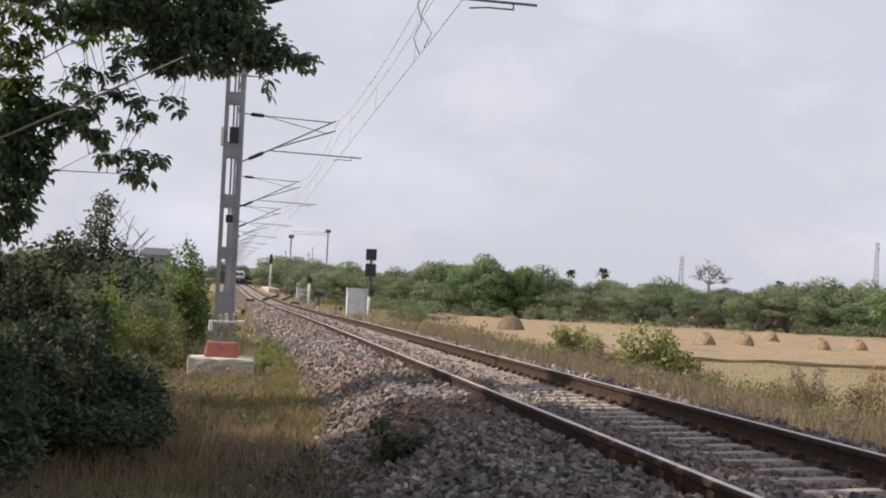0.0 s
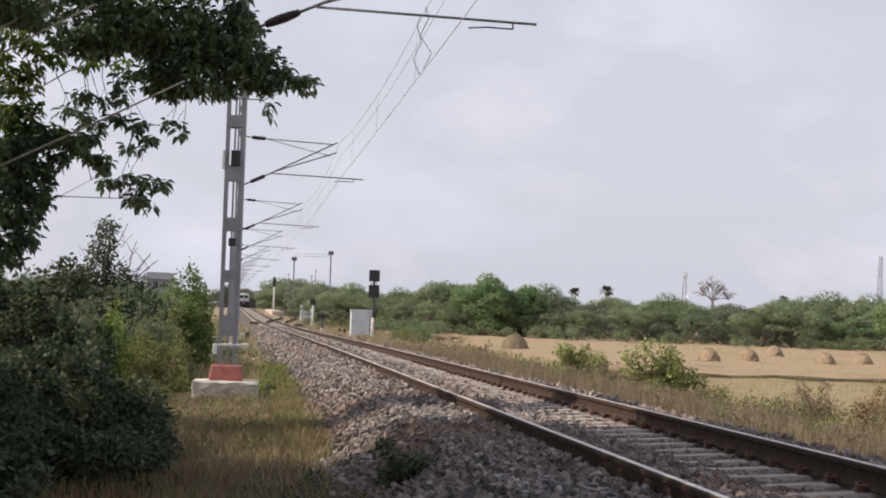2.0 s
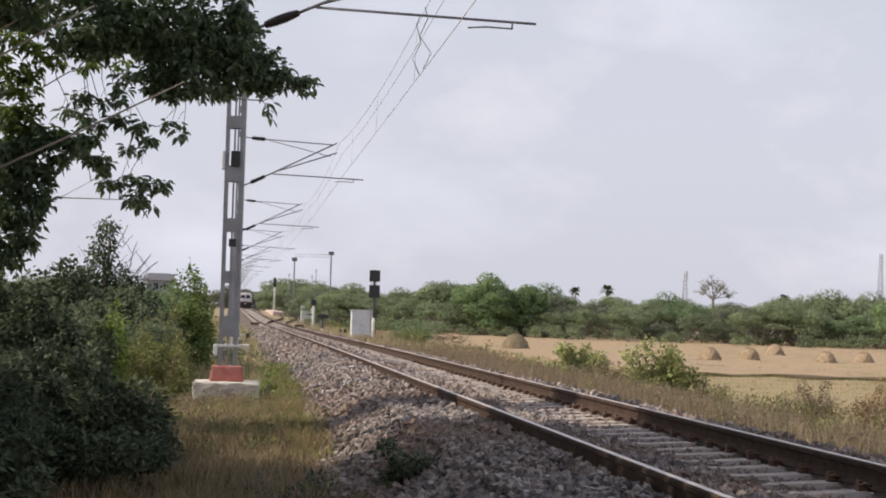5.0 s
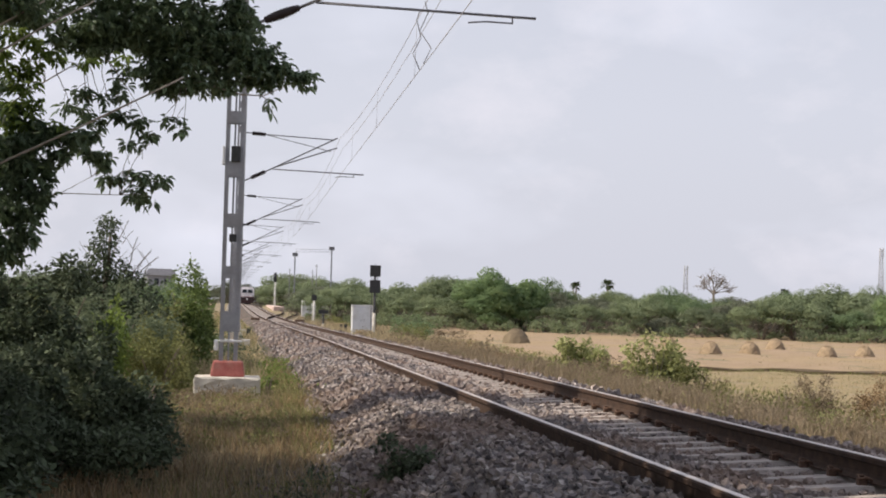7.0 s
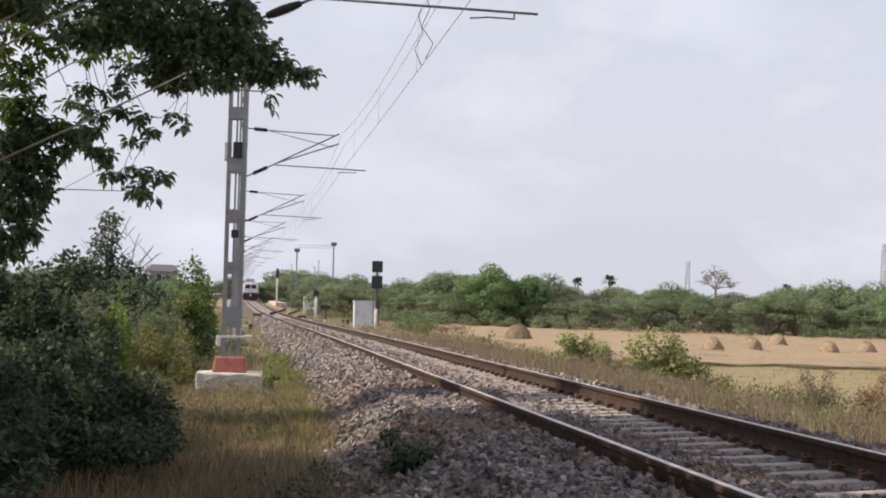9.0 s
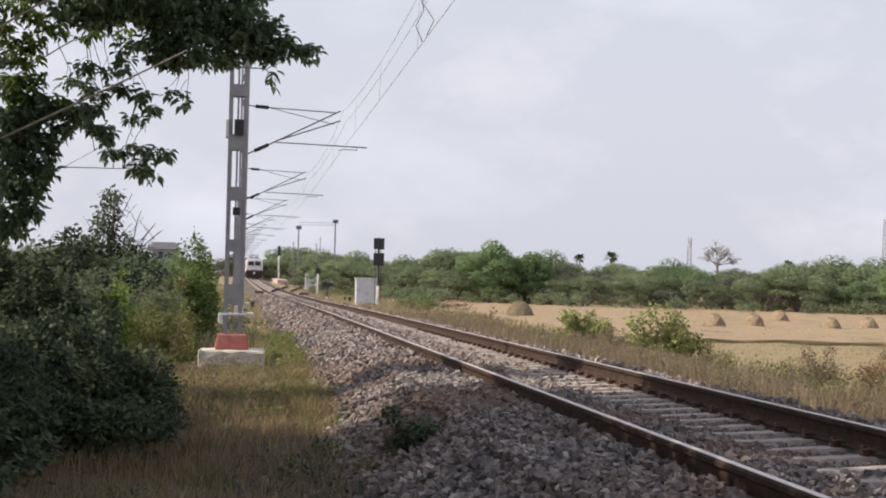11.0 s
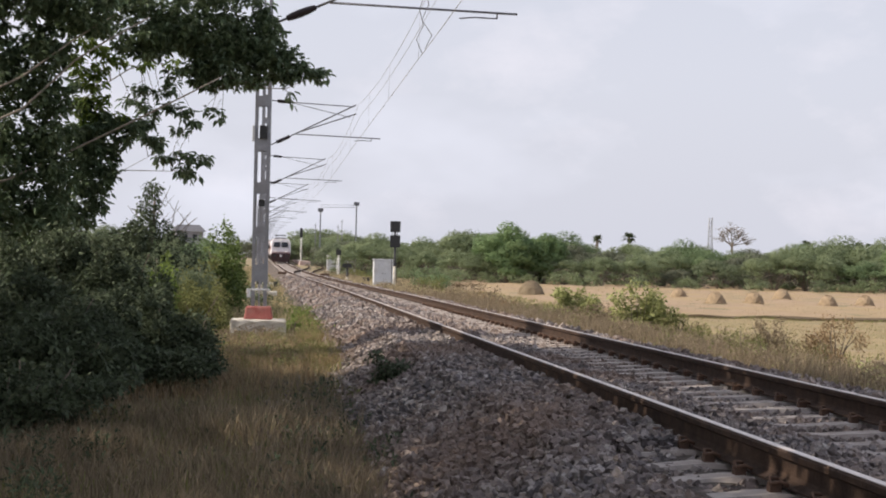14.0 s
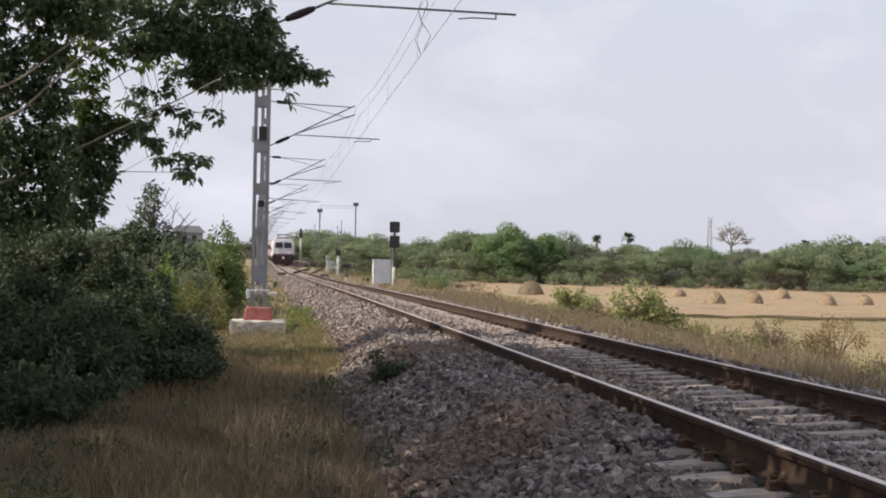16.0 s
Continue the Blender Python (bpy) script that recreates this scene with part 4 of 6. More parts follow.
bush("dark_scrub", -4.1, 42.0, 1.3, 2.5, 0.95, M_LEAF_BUSH, 0.07, 2200, 48, "dark green weeds behind the mast", 12)
bush("small_plant", -4.7, 52.0, 1.0, 2.0, 0.8, M_SCRUB_GREEN, 0.08, 1800, 46, "low green plant beside the track", 9)

# slim half-bare tree among the bushes
slim = thing("slim_tree", Matrix.Translation((-6.75, 34.0, float(ground_z(-6.75, 34.0)))), "slim dark tree with thin bare branches", "tree")
bm = bmesh.new()
limb(bm, (0, 0, -0.1), (0.2, 0, 3.0), 0.07, 0.03, 0.06, 61)
part("trunk", bm, M_BARK, slim)
for i, (bx, bz) in enumerate(((0.75, 3.0), (1.05, 2.75), (0.55, 3.35), (1.2, 2.6), (-0.3, 2.8))):
    bm = bmesh.new()
    limb(bm, (0.1, 0, 1.3), (bx, 0.2, bz), 0.022, 0.007, 0.12, 70 + i, 5)
    for k in range(4):
        f = 0.55 + 0.1 * k
        limb(bm, (0.1 + (bx - 0.1) * f, 0.15 * f, 1.3 + (bz - 1.3) * f), (0.1 + (bx - 0.1) * f + 0.22 * (-1) ** k, 0.2, 1.3 + (bz - 1.3) * f + 0.3), 0.009, 0.004, 0.1, 90 + i * 5 + k, 4)
    part("bare_branch", bm, M_BARK, slim)
v, f = leaf_cloud(47, [(0.35, 0, 2.3, .3, .3, .25), (0.75, 0, 2.1, .25, .3, .2), (-.35, 0, 2.2, .3, .3, .25), (0.1, 0, 2.85, .28, .3, .35), (0.15, 0, 3.25, .22, .25, .22), (0.0, 0, 2.4, .3, .3, .35), (-.1, 0, 1.7, .9, .8, .5), (.7, 0, 1.6, .7, .7, .5), (.2, 0, 1.0, 1.2, .9, .6)], 0.08, 4600, droop=0.6, shell=0.2)
tagged(raw("leaves", v, f, M_LEAF_BUSH, slim), kind="stuff")


def strewn(seed, n, x0, x1, y0, y1, keep=None, power=1.0):
    r = np.random.RandomState(seed)
    y = y0 + (y1 - y0) * r.uniform(0, 1, n) ** power
    x = r.uniform(x0, x1, n) + line_x(y)
    # patches
    p = np.sin(x * 1.9 + seed) * np.sin(y * 1.1 + 2 * seed) + 0.6 * np.sin(x * 4.3) * np.sin(y * 3.1 + seed)
    ok = r.uniform(-1.3, 1.0, n) < p
    if keep is not None:
        ok &= keep(x, y)
    return x[ok], y[ok]


def grass(name, seed, n, x0, x1, y0, y1, height, width, material, label, lean=0.45, keep=None, power=1.0):
    x, y = strewn(seed, n, x0, x1, y0, y1, keep, power)
    v, f = blades(seed, x, y, ground_z(x, y) - 0.02, height, width, lean)
    return tagged(raw(name, v, f, material), label, "grass", kind="stuff")


def weeds(name, seed, n, x0, x1, y0, y1, s0, s1, material, size, density, label):
    """Irregular clumps of weeds, too many to count."""
    rr = random.Random(seed)
    cl = []
    for i in range(n):
        y = rr.uniform(y0, y1)
        x = rr.uniform(x0, x1) + float(line_x(y))
        z = float(ground_z(x, y))
        s = rr.uniform(s0, s1)
        for k in range(4):
            cl.append((x + rr.uniform(-s, s) * 0.7, y + rr.uniform(-s, s) * 0.7, z + s * rr.uniform(0.1, 0.9), s * rr.uniform(.2, .45), s * rr.uniform(.2, .45), s * rr.uniform(.25, .55)))
    v, f = leaf_cloud(seed, cl, size, density, droop=-0.3, aspect=0.35, shell=0.1)
    return tagged(raw(name, v, f, material), label, "weeds", kind="stuff")


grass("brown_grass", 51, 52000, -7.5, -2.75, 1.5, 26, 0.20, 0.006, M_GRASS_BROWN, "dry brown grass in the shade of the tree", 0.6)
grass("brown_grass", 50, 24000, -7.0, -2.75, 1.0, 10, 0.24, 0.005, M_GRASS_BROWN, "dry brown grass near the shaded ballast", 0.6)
grass("green_grass", 49, 30000, -7.5, -2.75, 1.5, 20, 0.15, 0.006, M_GRASS_GREEN, "short olive grass in the shade of the tree", 0.7)
weeds("olive_weeds", 316, 60, -5.5, -2.9, 3, 15, 0.06, 0.16, M_LEAF_BUSH, 0.04, 4500, "small green weeds in the shaded grass")
# made-up weeds that darken the grass where deep shade lies
weeds("dark_weeds", 318, 60, -7.2, -4.5, 3.5, 9.5, 0.12, 0.3, M_LEAF_BUSH, 0.05, 3600, "dark green weeds added to deepen the shade on the grass")
weeds("dark_weeds", 317, 40, -3.2, -2.4, 3, 13, 0.08, 0.2, M_LEAF_BUSH, 0.05, 3600, "dark green weeds creeping over the foot of the ballast")
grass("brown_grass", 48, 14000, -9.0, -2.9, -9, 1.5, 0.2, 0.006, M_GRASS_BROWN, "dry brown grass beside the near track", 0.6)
grass("dry_grass", 52, 26000, -7.5, -2.65, 13, 34, 0.22, 0.005, M_GRASS_DRY, "dry straw-coloured grass beside the ballast", 0.6)
grass("brown_grass", 77, 14000, -7.0, -2.7, 12, 25, 0.24, 0.005, M_GRASS_RUSSET, "russet dry grass between the bushes and the ballast", 0.6)
grass("dry_grass", 78, 900, -3.9, -2.6, 3.0, 12.5, 0.42, 0.003, M_GRASS_BROWN, "tall dry grass stems at the foot of the ballast", 0.45)
grass("green_grass", 79, 12000, -2.95, -2.12, 16, 36, 0.24, 0.007, M_GRASS_GREEN, "yellow-green grass creeping over the foot of the ballast", 0.6)
grass("brown_grass", 80, 9000, -2.95, -2.08, 15, 42, 0.26, 0.006, M_GRASS_RUSSET, "russet grass creeping over the foot of the ballast", 0.6)
grass("green_grass", 53, 26000, -5.2, -2.7, 19, 40, 0.14, 0.007, M_GRASS_GREEN, "short yellow-green grass beside the mast", 0.6)
grass("dry_grass", 54, 24000, -9, -3.0, 30, 75, 0.40, 0.010, M_GRASS_DRY, "dry grass among the trackside bushes", 0.5)
grass("green_grass", 55, 14000, -9, -3.0, 34, 90, 0.35, 0.012, M_GRASS_GREEN, "yellow-green grass among the trackside bushes", 0.5)

# ---- right side: verge grass and shrubs ----
grass("dry_grass", 56, 26000, 2.9, 9.5, 12, 75, 0.25, 0.009, M_GRASS_DRY, "tall dry grass on the far side of the track", 0.5, power=0.9)
grass("brown_grass", 57, 44000, 2.8, 8.0, 12, 85, 0.44, 0.006, M_GRASS_BROWN, "tall brown weeds on the far side of the track", 0.4, power=0.9)
grass("brown_grass", 76, 36000, 3.1, 6.4, 13, 60, 0.5, 0.005, M_GRASS_BROWN, "feathery brown grass along the far foot of the ballast", 0.5, power=0.8)
grass("green_grass", 58, 22000, 3.0, 12.0, 14, 110, 0.22, 0.012, M_GRASS_GREEN, "yellow-green grass at the edge of the field", 0.5)
grass("dry_grass", 59, 26000, 2.6, 9.0, 75, 150, 0.55, 0.022, M_GRASS_DRY, "dry grass along the far side of the track", 0.5)
grass("dry_grass", 60, 40000, 7.0, 32.0, 24, 65, 0.11, 0.010, M_GRASS_DRY, "short dry grass before the field", 0.7)
grass("green_grass", 61, 14000, 7.0, 32.0, 24, 65, 0.10, 0.009, M_GRASS_GREEN, "short yellow-green grass before the field", 0.7)
bush("green_shrub", 7.75, 39.8, 1.5, 1.4, 1.0, M_LEAF_OLIVE, 0.07, 2000, 71, "low olive shrub beside a taller green one", 13)
bush("green_shrub", 6.85, 40.5, 2.0, 1.8, 1.62, M_LEAF_YELLOW, 0.12, 1500, 62, "sunlit green shrub at the field's edge", 15)
bush("green_shrub", 5.8, 45.0, 1.8, 1.6, 1.4, M_LEAF_YELLOW, 0.12, 1500, 63, "sunlit green shrub at the field's edge", 13)
bush("dry_shrub", 5.6, 41.5, 2.2, 1.2, 0.9, M_GRASS_BROWN, 0.07, 1500, 70, "dry brown weeds before the green shrubs", 12)
bush("dry_shrub", 8.0, 32.0, 1.3, 1.1, 1.1, M_GRASS_BROWN, 0.05, 4600, 64, "dry brown shrub among tall grass", 11)
bush("dry_shrub", 6.9, 30.5, 1.0, 0.9, 1.05, M_LEAF_OLIVE, 0.045, 4200, 65, "dry olive shrub among tall grass", 10)
bush("dry_shrub", 9.4, 31.5, 1.6, 1.2, 1.15, M_GRASS_RUSSET, 0.05, 4600, 69, "dry brown shrub among tall grass", 10)
bush("dry_shrub", 4.6, 56.0, 1.6, 2.0, 0.9, M_GRASS_BROWN, 0.08, 1200, 66, "dry reddish weeds by the track", 11)
bush("green_shrub", 4.6, 82.0, 2.2, 4.0, 1.1, M_LEAF_OLIVE, 0.1, 1100, 67, "low green shrub by the track", 12)
bush("green_shrub", 6.5, 100.0, 3.0, 6.0, 1.6, M_SCRUB_GREEN, 0.14, 800, 68, "green shrub behind the equipment box", 14)
bush("green_shrub", 4.6, 118.0, 2.2, 6.0, 1.2, M_LEAF_OLIVE, 0.14, 800, 72, "dry green shrub beside the line", 12)
bush("green_shrub", 4.2, 150.0, 2.4, 9.0, 1.2, M_LEAF_OLIVE, 0.16, 700, 73, "dry green shrub beside the line", 12)

weeds("brown_weeds", 301, 150, 3.0, 9.5, 13, 60, 0.25, 0.6, M_GRASS_BROWN, 0.07, 1500, "dry brown weeds on the far side of the track")
weeds("brown_weeds", 321, 46, 4.6, 7.4, 34, 44, 0.25, 0.6, M_GRASS_BROWN, 0.06, 2200, "dry brown weeds round the feet of the green shrubs")
weeds("russet_weeds", 322, 40, 4.0, 6.0, 44, 66, 0.3, 0.6, M_GRASS_RUSSET, 0.07, 1800, "russet weeds between the track and the field")
weeds("olive_weeds", 302, 110, 3.2, 10.0, 14, 62, 0.25, 0.55, M_LEAF_OLIVE, 0.06, 1500, "olive weeds on the far side of the track")
weeds("yellow_weeds", 303, 40, 3.0, 9.0, 16, 90, 0.25, 0.5, M_LEAF_YELLOW, 0.07, 1300, "yellow-green weeds on the far side of the track")
weeds("brown_weeds", 304, 60, -6.5, -2.9, 15, 28, 0.12, 0.34, M_GRASS_BROWN, 0.05, 2600, "dry brown weeds beside the ballast")
weeds("olive_weeds", 305, 90, -6.0, -2.8, 16, 32, 0.12, 0.30, M_LEAF_OLIVE, 0.05, 2600, "olive weeds beside the ballast")
weeds("olive_weeds", 319, 16, -4.5, -3.2, 25.2, 25.9, 0.08, 0.16, M_LEAF_OLIVE, 0.045, 3000, "olive weeds against the footing")
weeds("brown_weeds", 320, 30, -4.7, -3.1, 24.9, 25.8, 0.12, 0.26, M_GRASS_BROWN, 0.05, 2600, "dry brown weeds against the footing")
weeds("yellow_weeds", 306, 55, -4.6, -2.7, 19, 30, 0.10, 0.22, M_LEAF_YELLOW, 0.05, 2600, "yellow-green weeds beside the mast")
weeds("brown_weeds", 307, 60, -6.5, -3.0, 40, 110, 0.25, 0.6, M_GRASS_DRY, 0.09, 900, "dry weeds along the trackside")
weeds("olive_weeds", 308, 50, -8.0, -3.2, 45, 150, 0.3, 0.8, M_LEAF_OLIVE, 0.1, 700, "olive weeds along the trackside")
weeds("brown_weeds", 309, 50, 2.8, 7.0, 60, 180, 0.3, 0.8, M_GRASS_BROWN, 0.12, 700, "brown weeds along the far side of the line")
weeds("dark_weeds", 310, 26, -3.4, -2.6, 5, 16, 0.08, 0.2, M_LEAF_BUSH, 0.05, 3200, "small dark green weeds at the foot of the ballast")
weeds("green_weeds", 318, 14, -2.85, -2.2, 26, 40, 0.2, 0.42, M_LEAF_BRIGHT, 0.07, 1600, "small leafy green plants at the foot of the ballast")
weeds("olive_weeds", 312, 70, -3.6, -2.65, 24, 110, 0.10, 0.32, M_LEAF_OLIVE, 0.06, 1800, "olive weeds along the foot of the ballast")
weeds("olive_weeds", 314, 50, -3.3, -2.3, 12, 27, 0.06, 0.18, M_LEAF_OLIVE, 0.045, 3000, "olive weeds creeping over the ballast edge")
weeds("yellow_weeds", 315, 50, -3.4, -2.5, 17, 30, 0.06, 0.18, M_LEAF_YELLOW, 0.045, 3000, "yellow-green weeds at the ballast edge")
weeds("dark_weeds", 313, 40, -4.2, -2.8, 36, 110, 0.2, 0.45, M_LEAF_BUSH, 0.07, 1300, "dark green weeds beside the ballast")
grass("dry_grass", 311, 30000, -9, -2.8, 70, 220, 0.4, 0.03, M_GRASS_DRY, "dry grass along the far trackside", 0.5)

# low earth bund across the field
bx = np.arange(9, 120, 1.5)
v, f = [], []
rb = random.Random(8)
for i, x in enumerate(bx):
    yb = bund_y(x) + rb.uniform(-0.15, 0.15)
    z = float(ground_z(x, yb))
    for dy, dz in ((-0.3, -0.1), (-0.22, 0.13 + rb.uniform(-.05, .05)), (0.1, 0.16 + rb.uniform(-.05, .05)), (0.6, -0.05)):
        v.append((x, yb + dy, z + dz))
    if i:
        o = 4 * i
        f.extend([(o - 4 + j, o - 3 + j, o + 1 + j, o + j) for j in range(3)])
tagged(raw("field_bund", v, f, M_BUND_SHADE), "low earth bund across the stubble field", "bund", kind="structure")
xg = np.random.RandomState(4).uniform(9, 60, 5000)
yg = bund_y(xg) - 0.3 + np.random.RandomState(5).uniform(-.5, .5, 5000)
v, f = blades(74, xg, yg, ground_z(xg, yg) + 0.02, 0.11, 0.012, 0.7)
tagged(raw("bund_grass", v, f, M_GRASS_GREEN), "rough grass on the bund", "grass", kind="stuff")
xg, yg = strewn(75, 12000, 10, 60, 70, 160)
v, f = blades(75, xg, yg, ground_z(xg, yg), 0.09, 0.02, 0.6)
tagged(raw("stubble", v, f, M_GRASS_DRY), "pale cut stubble in the field", "stubble", kind="stuff")


# ---- straw heaps ----
def straw_heap(x, y, w, h, seed, dark=False):
    z = float(ground_z(x, y))
    t = thing("straw_heap", Matrix.Translation((x, y, z)), "rounded heap of dry paddy straw on the stubble", "straw heap", "straw heaps in the field")
    r = random.Random(seed)
    bm = bmesh.new()
    prof = [(1.02, 0.0), (0.98, 0.16), (0.91, 0.34), (0.80, 0.54), (0.65, 0.72), (0.47, 0.87), (0.26, 0.96), (0.08, 1.0)]
    seg = 22
    ring = []
    for q, zz in prof:
        ring.append([bm.verts.new((q * w / 2 * math.cos(a) * (1 + r.uniform(-.06, .06)), q * w / 2 * math.sin(a) * (1 + r.uniform(-.06, .06)), zz * h + r.uniform(-.03, .03) - 0.05)) for a in (2 * math.pi * k / seg for k in range(seg))])
    for a, b in zip(ring, ring[1:]):
        for k in range(seg):
            bm.faces.new((a[k], a[(k + 1) % seg], b[(k + 1) % seg], b[k]))
    bm.faces.new(ring[-1])
    part("straw_mound", bm, M_GRASS_BROWN if dark else M_HAY, t)
    rr = np.random.RandomState(seed)
    k = 1500
    a, q = rr.uniform(0, 2 * np.pi, k), np.sqrt(rr.uniform(0, 1, k))
    v, f = blades(seed, q * w / 2 * np.cos(a), q * w / 2 * np.sin(a), h * (1 - q**2.3) - 0.06, 0.09, 0.008, 1.6)
    tagged(raw("loose_straw", v, f, M_GRASS_BROWN if dark else M_HAY, t), kind="stuff")


for i, (x, y, w, h) in enumerate(((24.1, 94.3, 1.3, 0.75), (27.6, 97.6, 1.3, 0.72), (34.6, 113.5, 1.45, 0.85), (32.2, 96.5, 1.3, 0.75), (36.1, 100.2, 1.3, 0.72), (26.7, 113.8, 1.3, 0.75), (42.5, 108.1, 1.4, 0.8), (14.1, 105.6, 1.7, 1))):
    straw_heap(x, y, w * (1.0 if i < 7 else 1.1), h * 1.08, 80 + i, i == 7)
bush("dry_shrub", 11.0, 118.0, 3.2, 2.0, 0.7, M_GRASS_BROWN, 0.12, 900, 88, "heap of dry brown stalks in the field", 10)


# ---- trees beyond the field ----
def pad_leaves(seed, pads, size, cover):
    """Small single-faced leaves laid over the upper sides of flat pads (x, y, z, rx, rz)."""
    r = np.random.RandomState(seed)
    c = np.array(pads, float)
    n = np.maximum((cover * math.pi * c[:, 3] ** 2 / (size * size * 0.35)).astype(int), 6)
    which = np.repeat(np.arange(len(c)), n)
    k = len(which)
    d = r.normal(size=(k, 3))
    d[:, 2] = np.where(d[:, 2] < 0, d[:, 2] * 0.35, d[:, 2])
    d /= np.linalg.norm(d, axis=1)[:, None]
    p = c[which, :3] + d * (c[which, 3:4] * [1, 1, 0] + c[which, 4:5] * [0, 0, 1]) * (1 + 0.12 * r.normal(size=(k, 1)))
    out = d * [0.8, 0.8, 1.4] + r.normal(size=(k, 3)) * 0.3
    ax = np.cross(out, r.normal(size=(k, 3)))
    ax /= np.linalg.norm(ax, axis=1)[:, None] + 1e-9
    sd = np.cross(out, ax)
    sd /= np.linalg.norm(sd, axis=1)[:, None] + 1e-9
    s = (size * r.uniform(0.6, 1.35, k))[:, None]
    v = np.stack([p - ax * s * 0.5, p + ax * s * 0.35 + sd * s * 0.4, p + ax * s * 0.5 - sd * s * 0.35], 1)
    return v.reshape(-1, 3), np.arange(k * 3).reshape(-1, 3)


def scrub_tree(seed, w, h, material, size=0.225, cover=1.5):
    r = random.Random(seed)
    t = thing("scrub_tree", Matrix.Translation((0, 0, -50)), "wide thorny scrub tree with layered feathery grey-green crown", "tree", "trees beyond the field")
    bm = bmesh.new()
    for i in range(5):
        a = r.uniform(0, 2 * math.pi)
        limb(bm, (0.1 * math.cos(a), 0.1 * math.sin(a), -0.2), (w * 0.3 * math.cos(a), w * 0.3 * math.sin(a), h * r.uniform(0.55, 0.8)), 0.11, 0.03, 0.12, seed * 7 + i, 5)
    part("trunk", bm, M_BARK, t)
    pads = []
    for i in range(20):
        a, q = r.uniform(0, 2 * math.pi), math.sqrt(r.uniform(0, 1))
        z = h * (0.50 + 0.46 * (1 - q * q * 0.75) * r.uniform(0.15, 1.0) ** 0.6)
        rx = w * r.uniform(0.09, 0.17)
        pads.append((q * w * 0.40 * math.cos(a), q * w * 0.40 * math.sin(a), z, rx, rx * r.uniform(0.45, 0.75)))
    for i in range(15):
        a = 2 * math.pi * i / 15 + r.uniform(-.3, .3)
        rx = w * r.uniform(0.06, 0.11)
        pads.append((w * 0.42 * math.cos(a), w * 0.42 * math.sin(a), h * r.uniform(0.10, 0.52), rx, rx * 0.6))
    v, f = pad_leaves(seed, pads, size, cover)
    tagged(raw("crown", v, f, material, t), kind="stuff")
    # the tangle of grey twigs below the crown
    tangle = [(w * 0.36 * math.cos(a), w * 0.36 * math.sin(a), h * r.uniform(0.06, 0.4), w * 0.16, w * 0.16, h * 0.16) for a in (2 * math.pi * i / 10 for i in range(10))]
    v, f = leaf_cloud(seed + 50, tangle, 0.75, 38, droop=-0.6, aspect=0.10, shell=0.2, simple=True)
    tagged(raw("twig_tangle", v, f, M_TWIG, t), kind="stuff")
    return t


kinds = [scrub_tree(101, 9.0, 5.4, M_SCRUB), scrub_tree(102, 8.0, 5.0, M_SCRUB_DUSKY), scrub_tree(103, 10.0, 5.8, M_SCRUB_GREEN), scrub_tree(104, 7.5, 4.6, M_SCRUB), scrub_tree(105, 8.5, 5.2, M_SCRUB_GREEN), scrub_tree(106, 9.0, 4.4, M_SCRUB_DUSKY), scrub_tree(107, 9.0, 5.2, M_SCRUB_HAZE), scrub_tree(108, 8.0, 4.8, M_SCRUB_HAZE)]
rk = random.Random(17)
placed = []
def crest(x, y):
    """How high the tree tops stand along the row, in metres."""
    a = (x - EX) / y
    lift = bent(a, (0.0, 0.09, 0.14, 0.17, 0.20, 0.24, 0.27, 0.30, 0.335, 0.37, 0.40, 0.60), (3.0, 3.4, 3.9, 3.3, 2.5, 2.7, 2.2, 2.5, 4.0, 3.7, 4.0, 4.0))
    return 2.1 + 0.95 * float(lift) * y / 175


for row, (yy, step, hs) in enumerate(((170, 4.2, 0.72), (180, 4.6, 0.95), (196, 5.6, 1.0), (225, 8.5, 1.0))):
    x = 6.0 + row * 2
    while x < 105 + row * 25:
        yb = yy - (0.20 * max(0, x - 25) if row < 3 else 0.12 * x) + rk.uniform(-2.5, 2.5) + (8 if x < 14 else 0)
        placed.append((x, yb, hs * rk.uniform(0.78, 1.08) * crest(x, yb) / (5.2 if x < 30 else 4.95), rk.choice((6, 7, 6, 7, 0)) if x < 30 else rk.choice((0, 1, 2, 3, 4, 5, 6, 7, 6))))
        x += step * rk.uniform(0.75, 1.25)
for x in np.arange(4.5, 9, 1.6):
    for yb in np.arange(200, 330, 16):
        placed.append((float(x) + rk.uniform(0, 2) + (yb - 200) * 0.03, yb + rk.uniform(-4, 4), rk.uniform(0.8, 1.15), rk.choice((6, 7, 0, 1))))
for yb in (345, 365, 385, 405, 425):
    for x in (5.0, 8.5, 12.0):
        placed.append((x + rk.uniform(-1, 1), yb + rk.uniform(-5, 5), rk.uniform(1.25, 1.6), rk.choice((6, 7, 1))))
for yb in np.arange(80, 420, 17):
    for x in (-13, -21):
        placed.append((x - yb * 0.03 + rk.uniform(-2, 2), yb + rk.uniform(-5, 5), rk.uniform(0.36, 0.55) + yb * 0.0012, rk.randrange(6)))
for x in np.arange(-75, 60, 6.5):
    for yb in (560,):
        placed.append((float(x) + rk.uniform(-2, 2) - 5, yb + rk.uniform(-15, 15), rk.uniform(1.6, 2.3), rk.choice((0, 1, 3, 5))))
placed.append((7.2, 440, 2.1, 7))
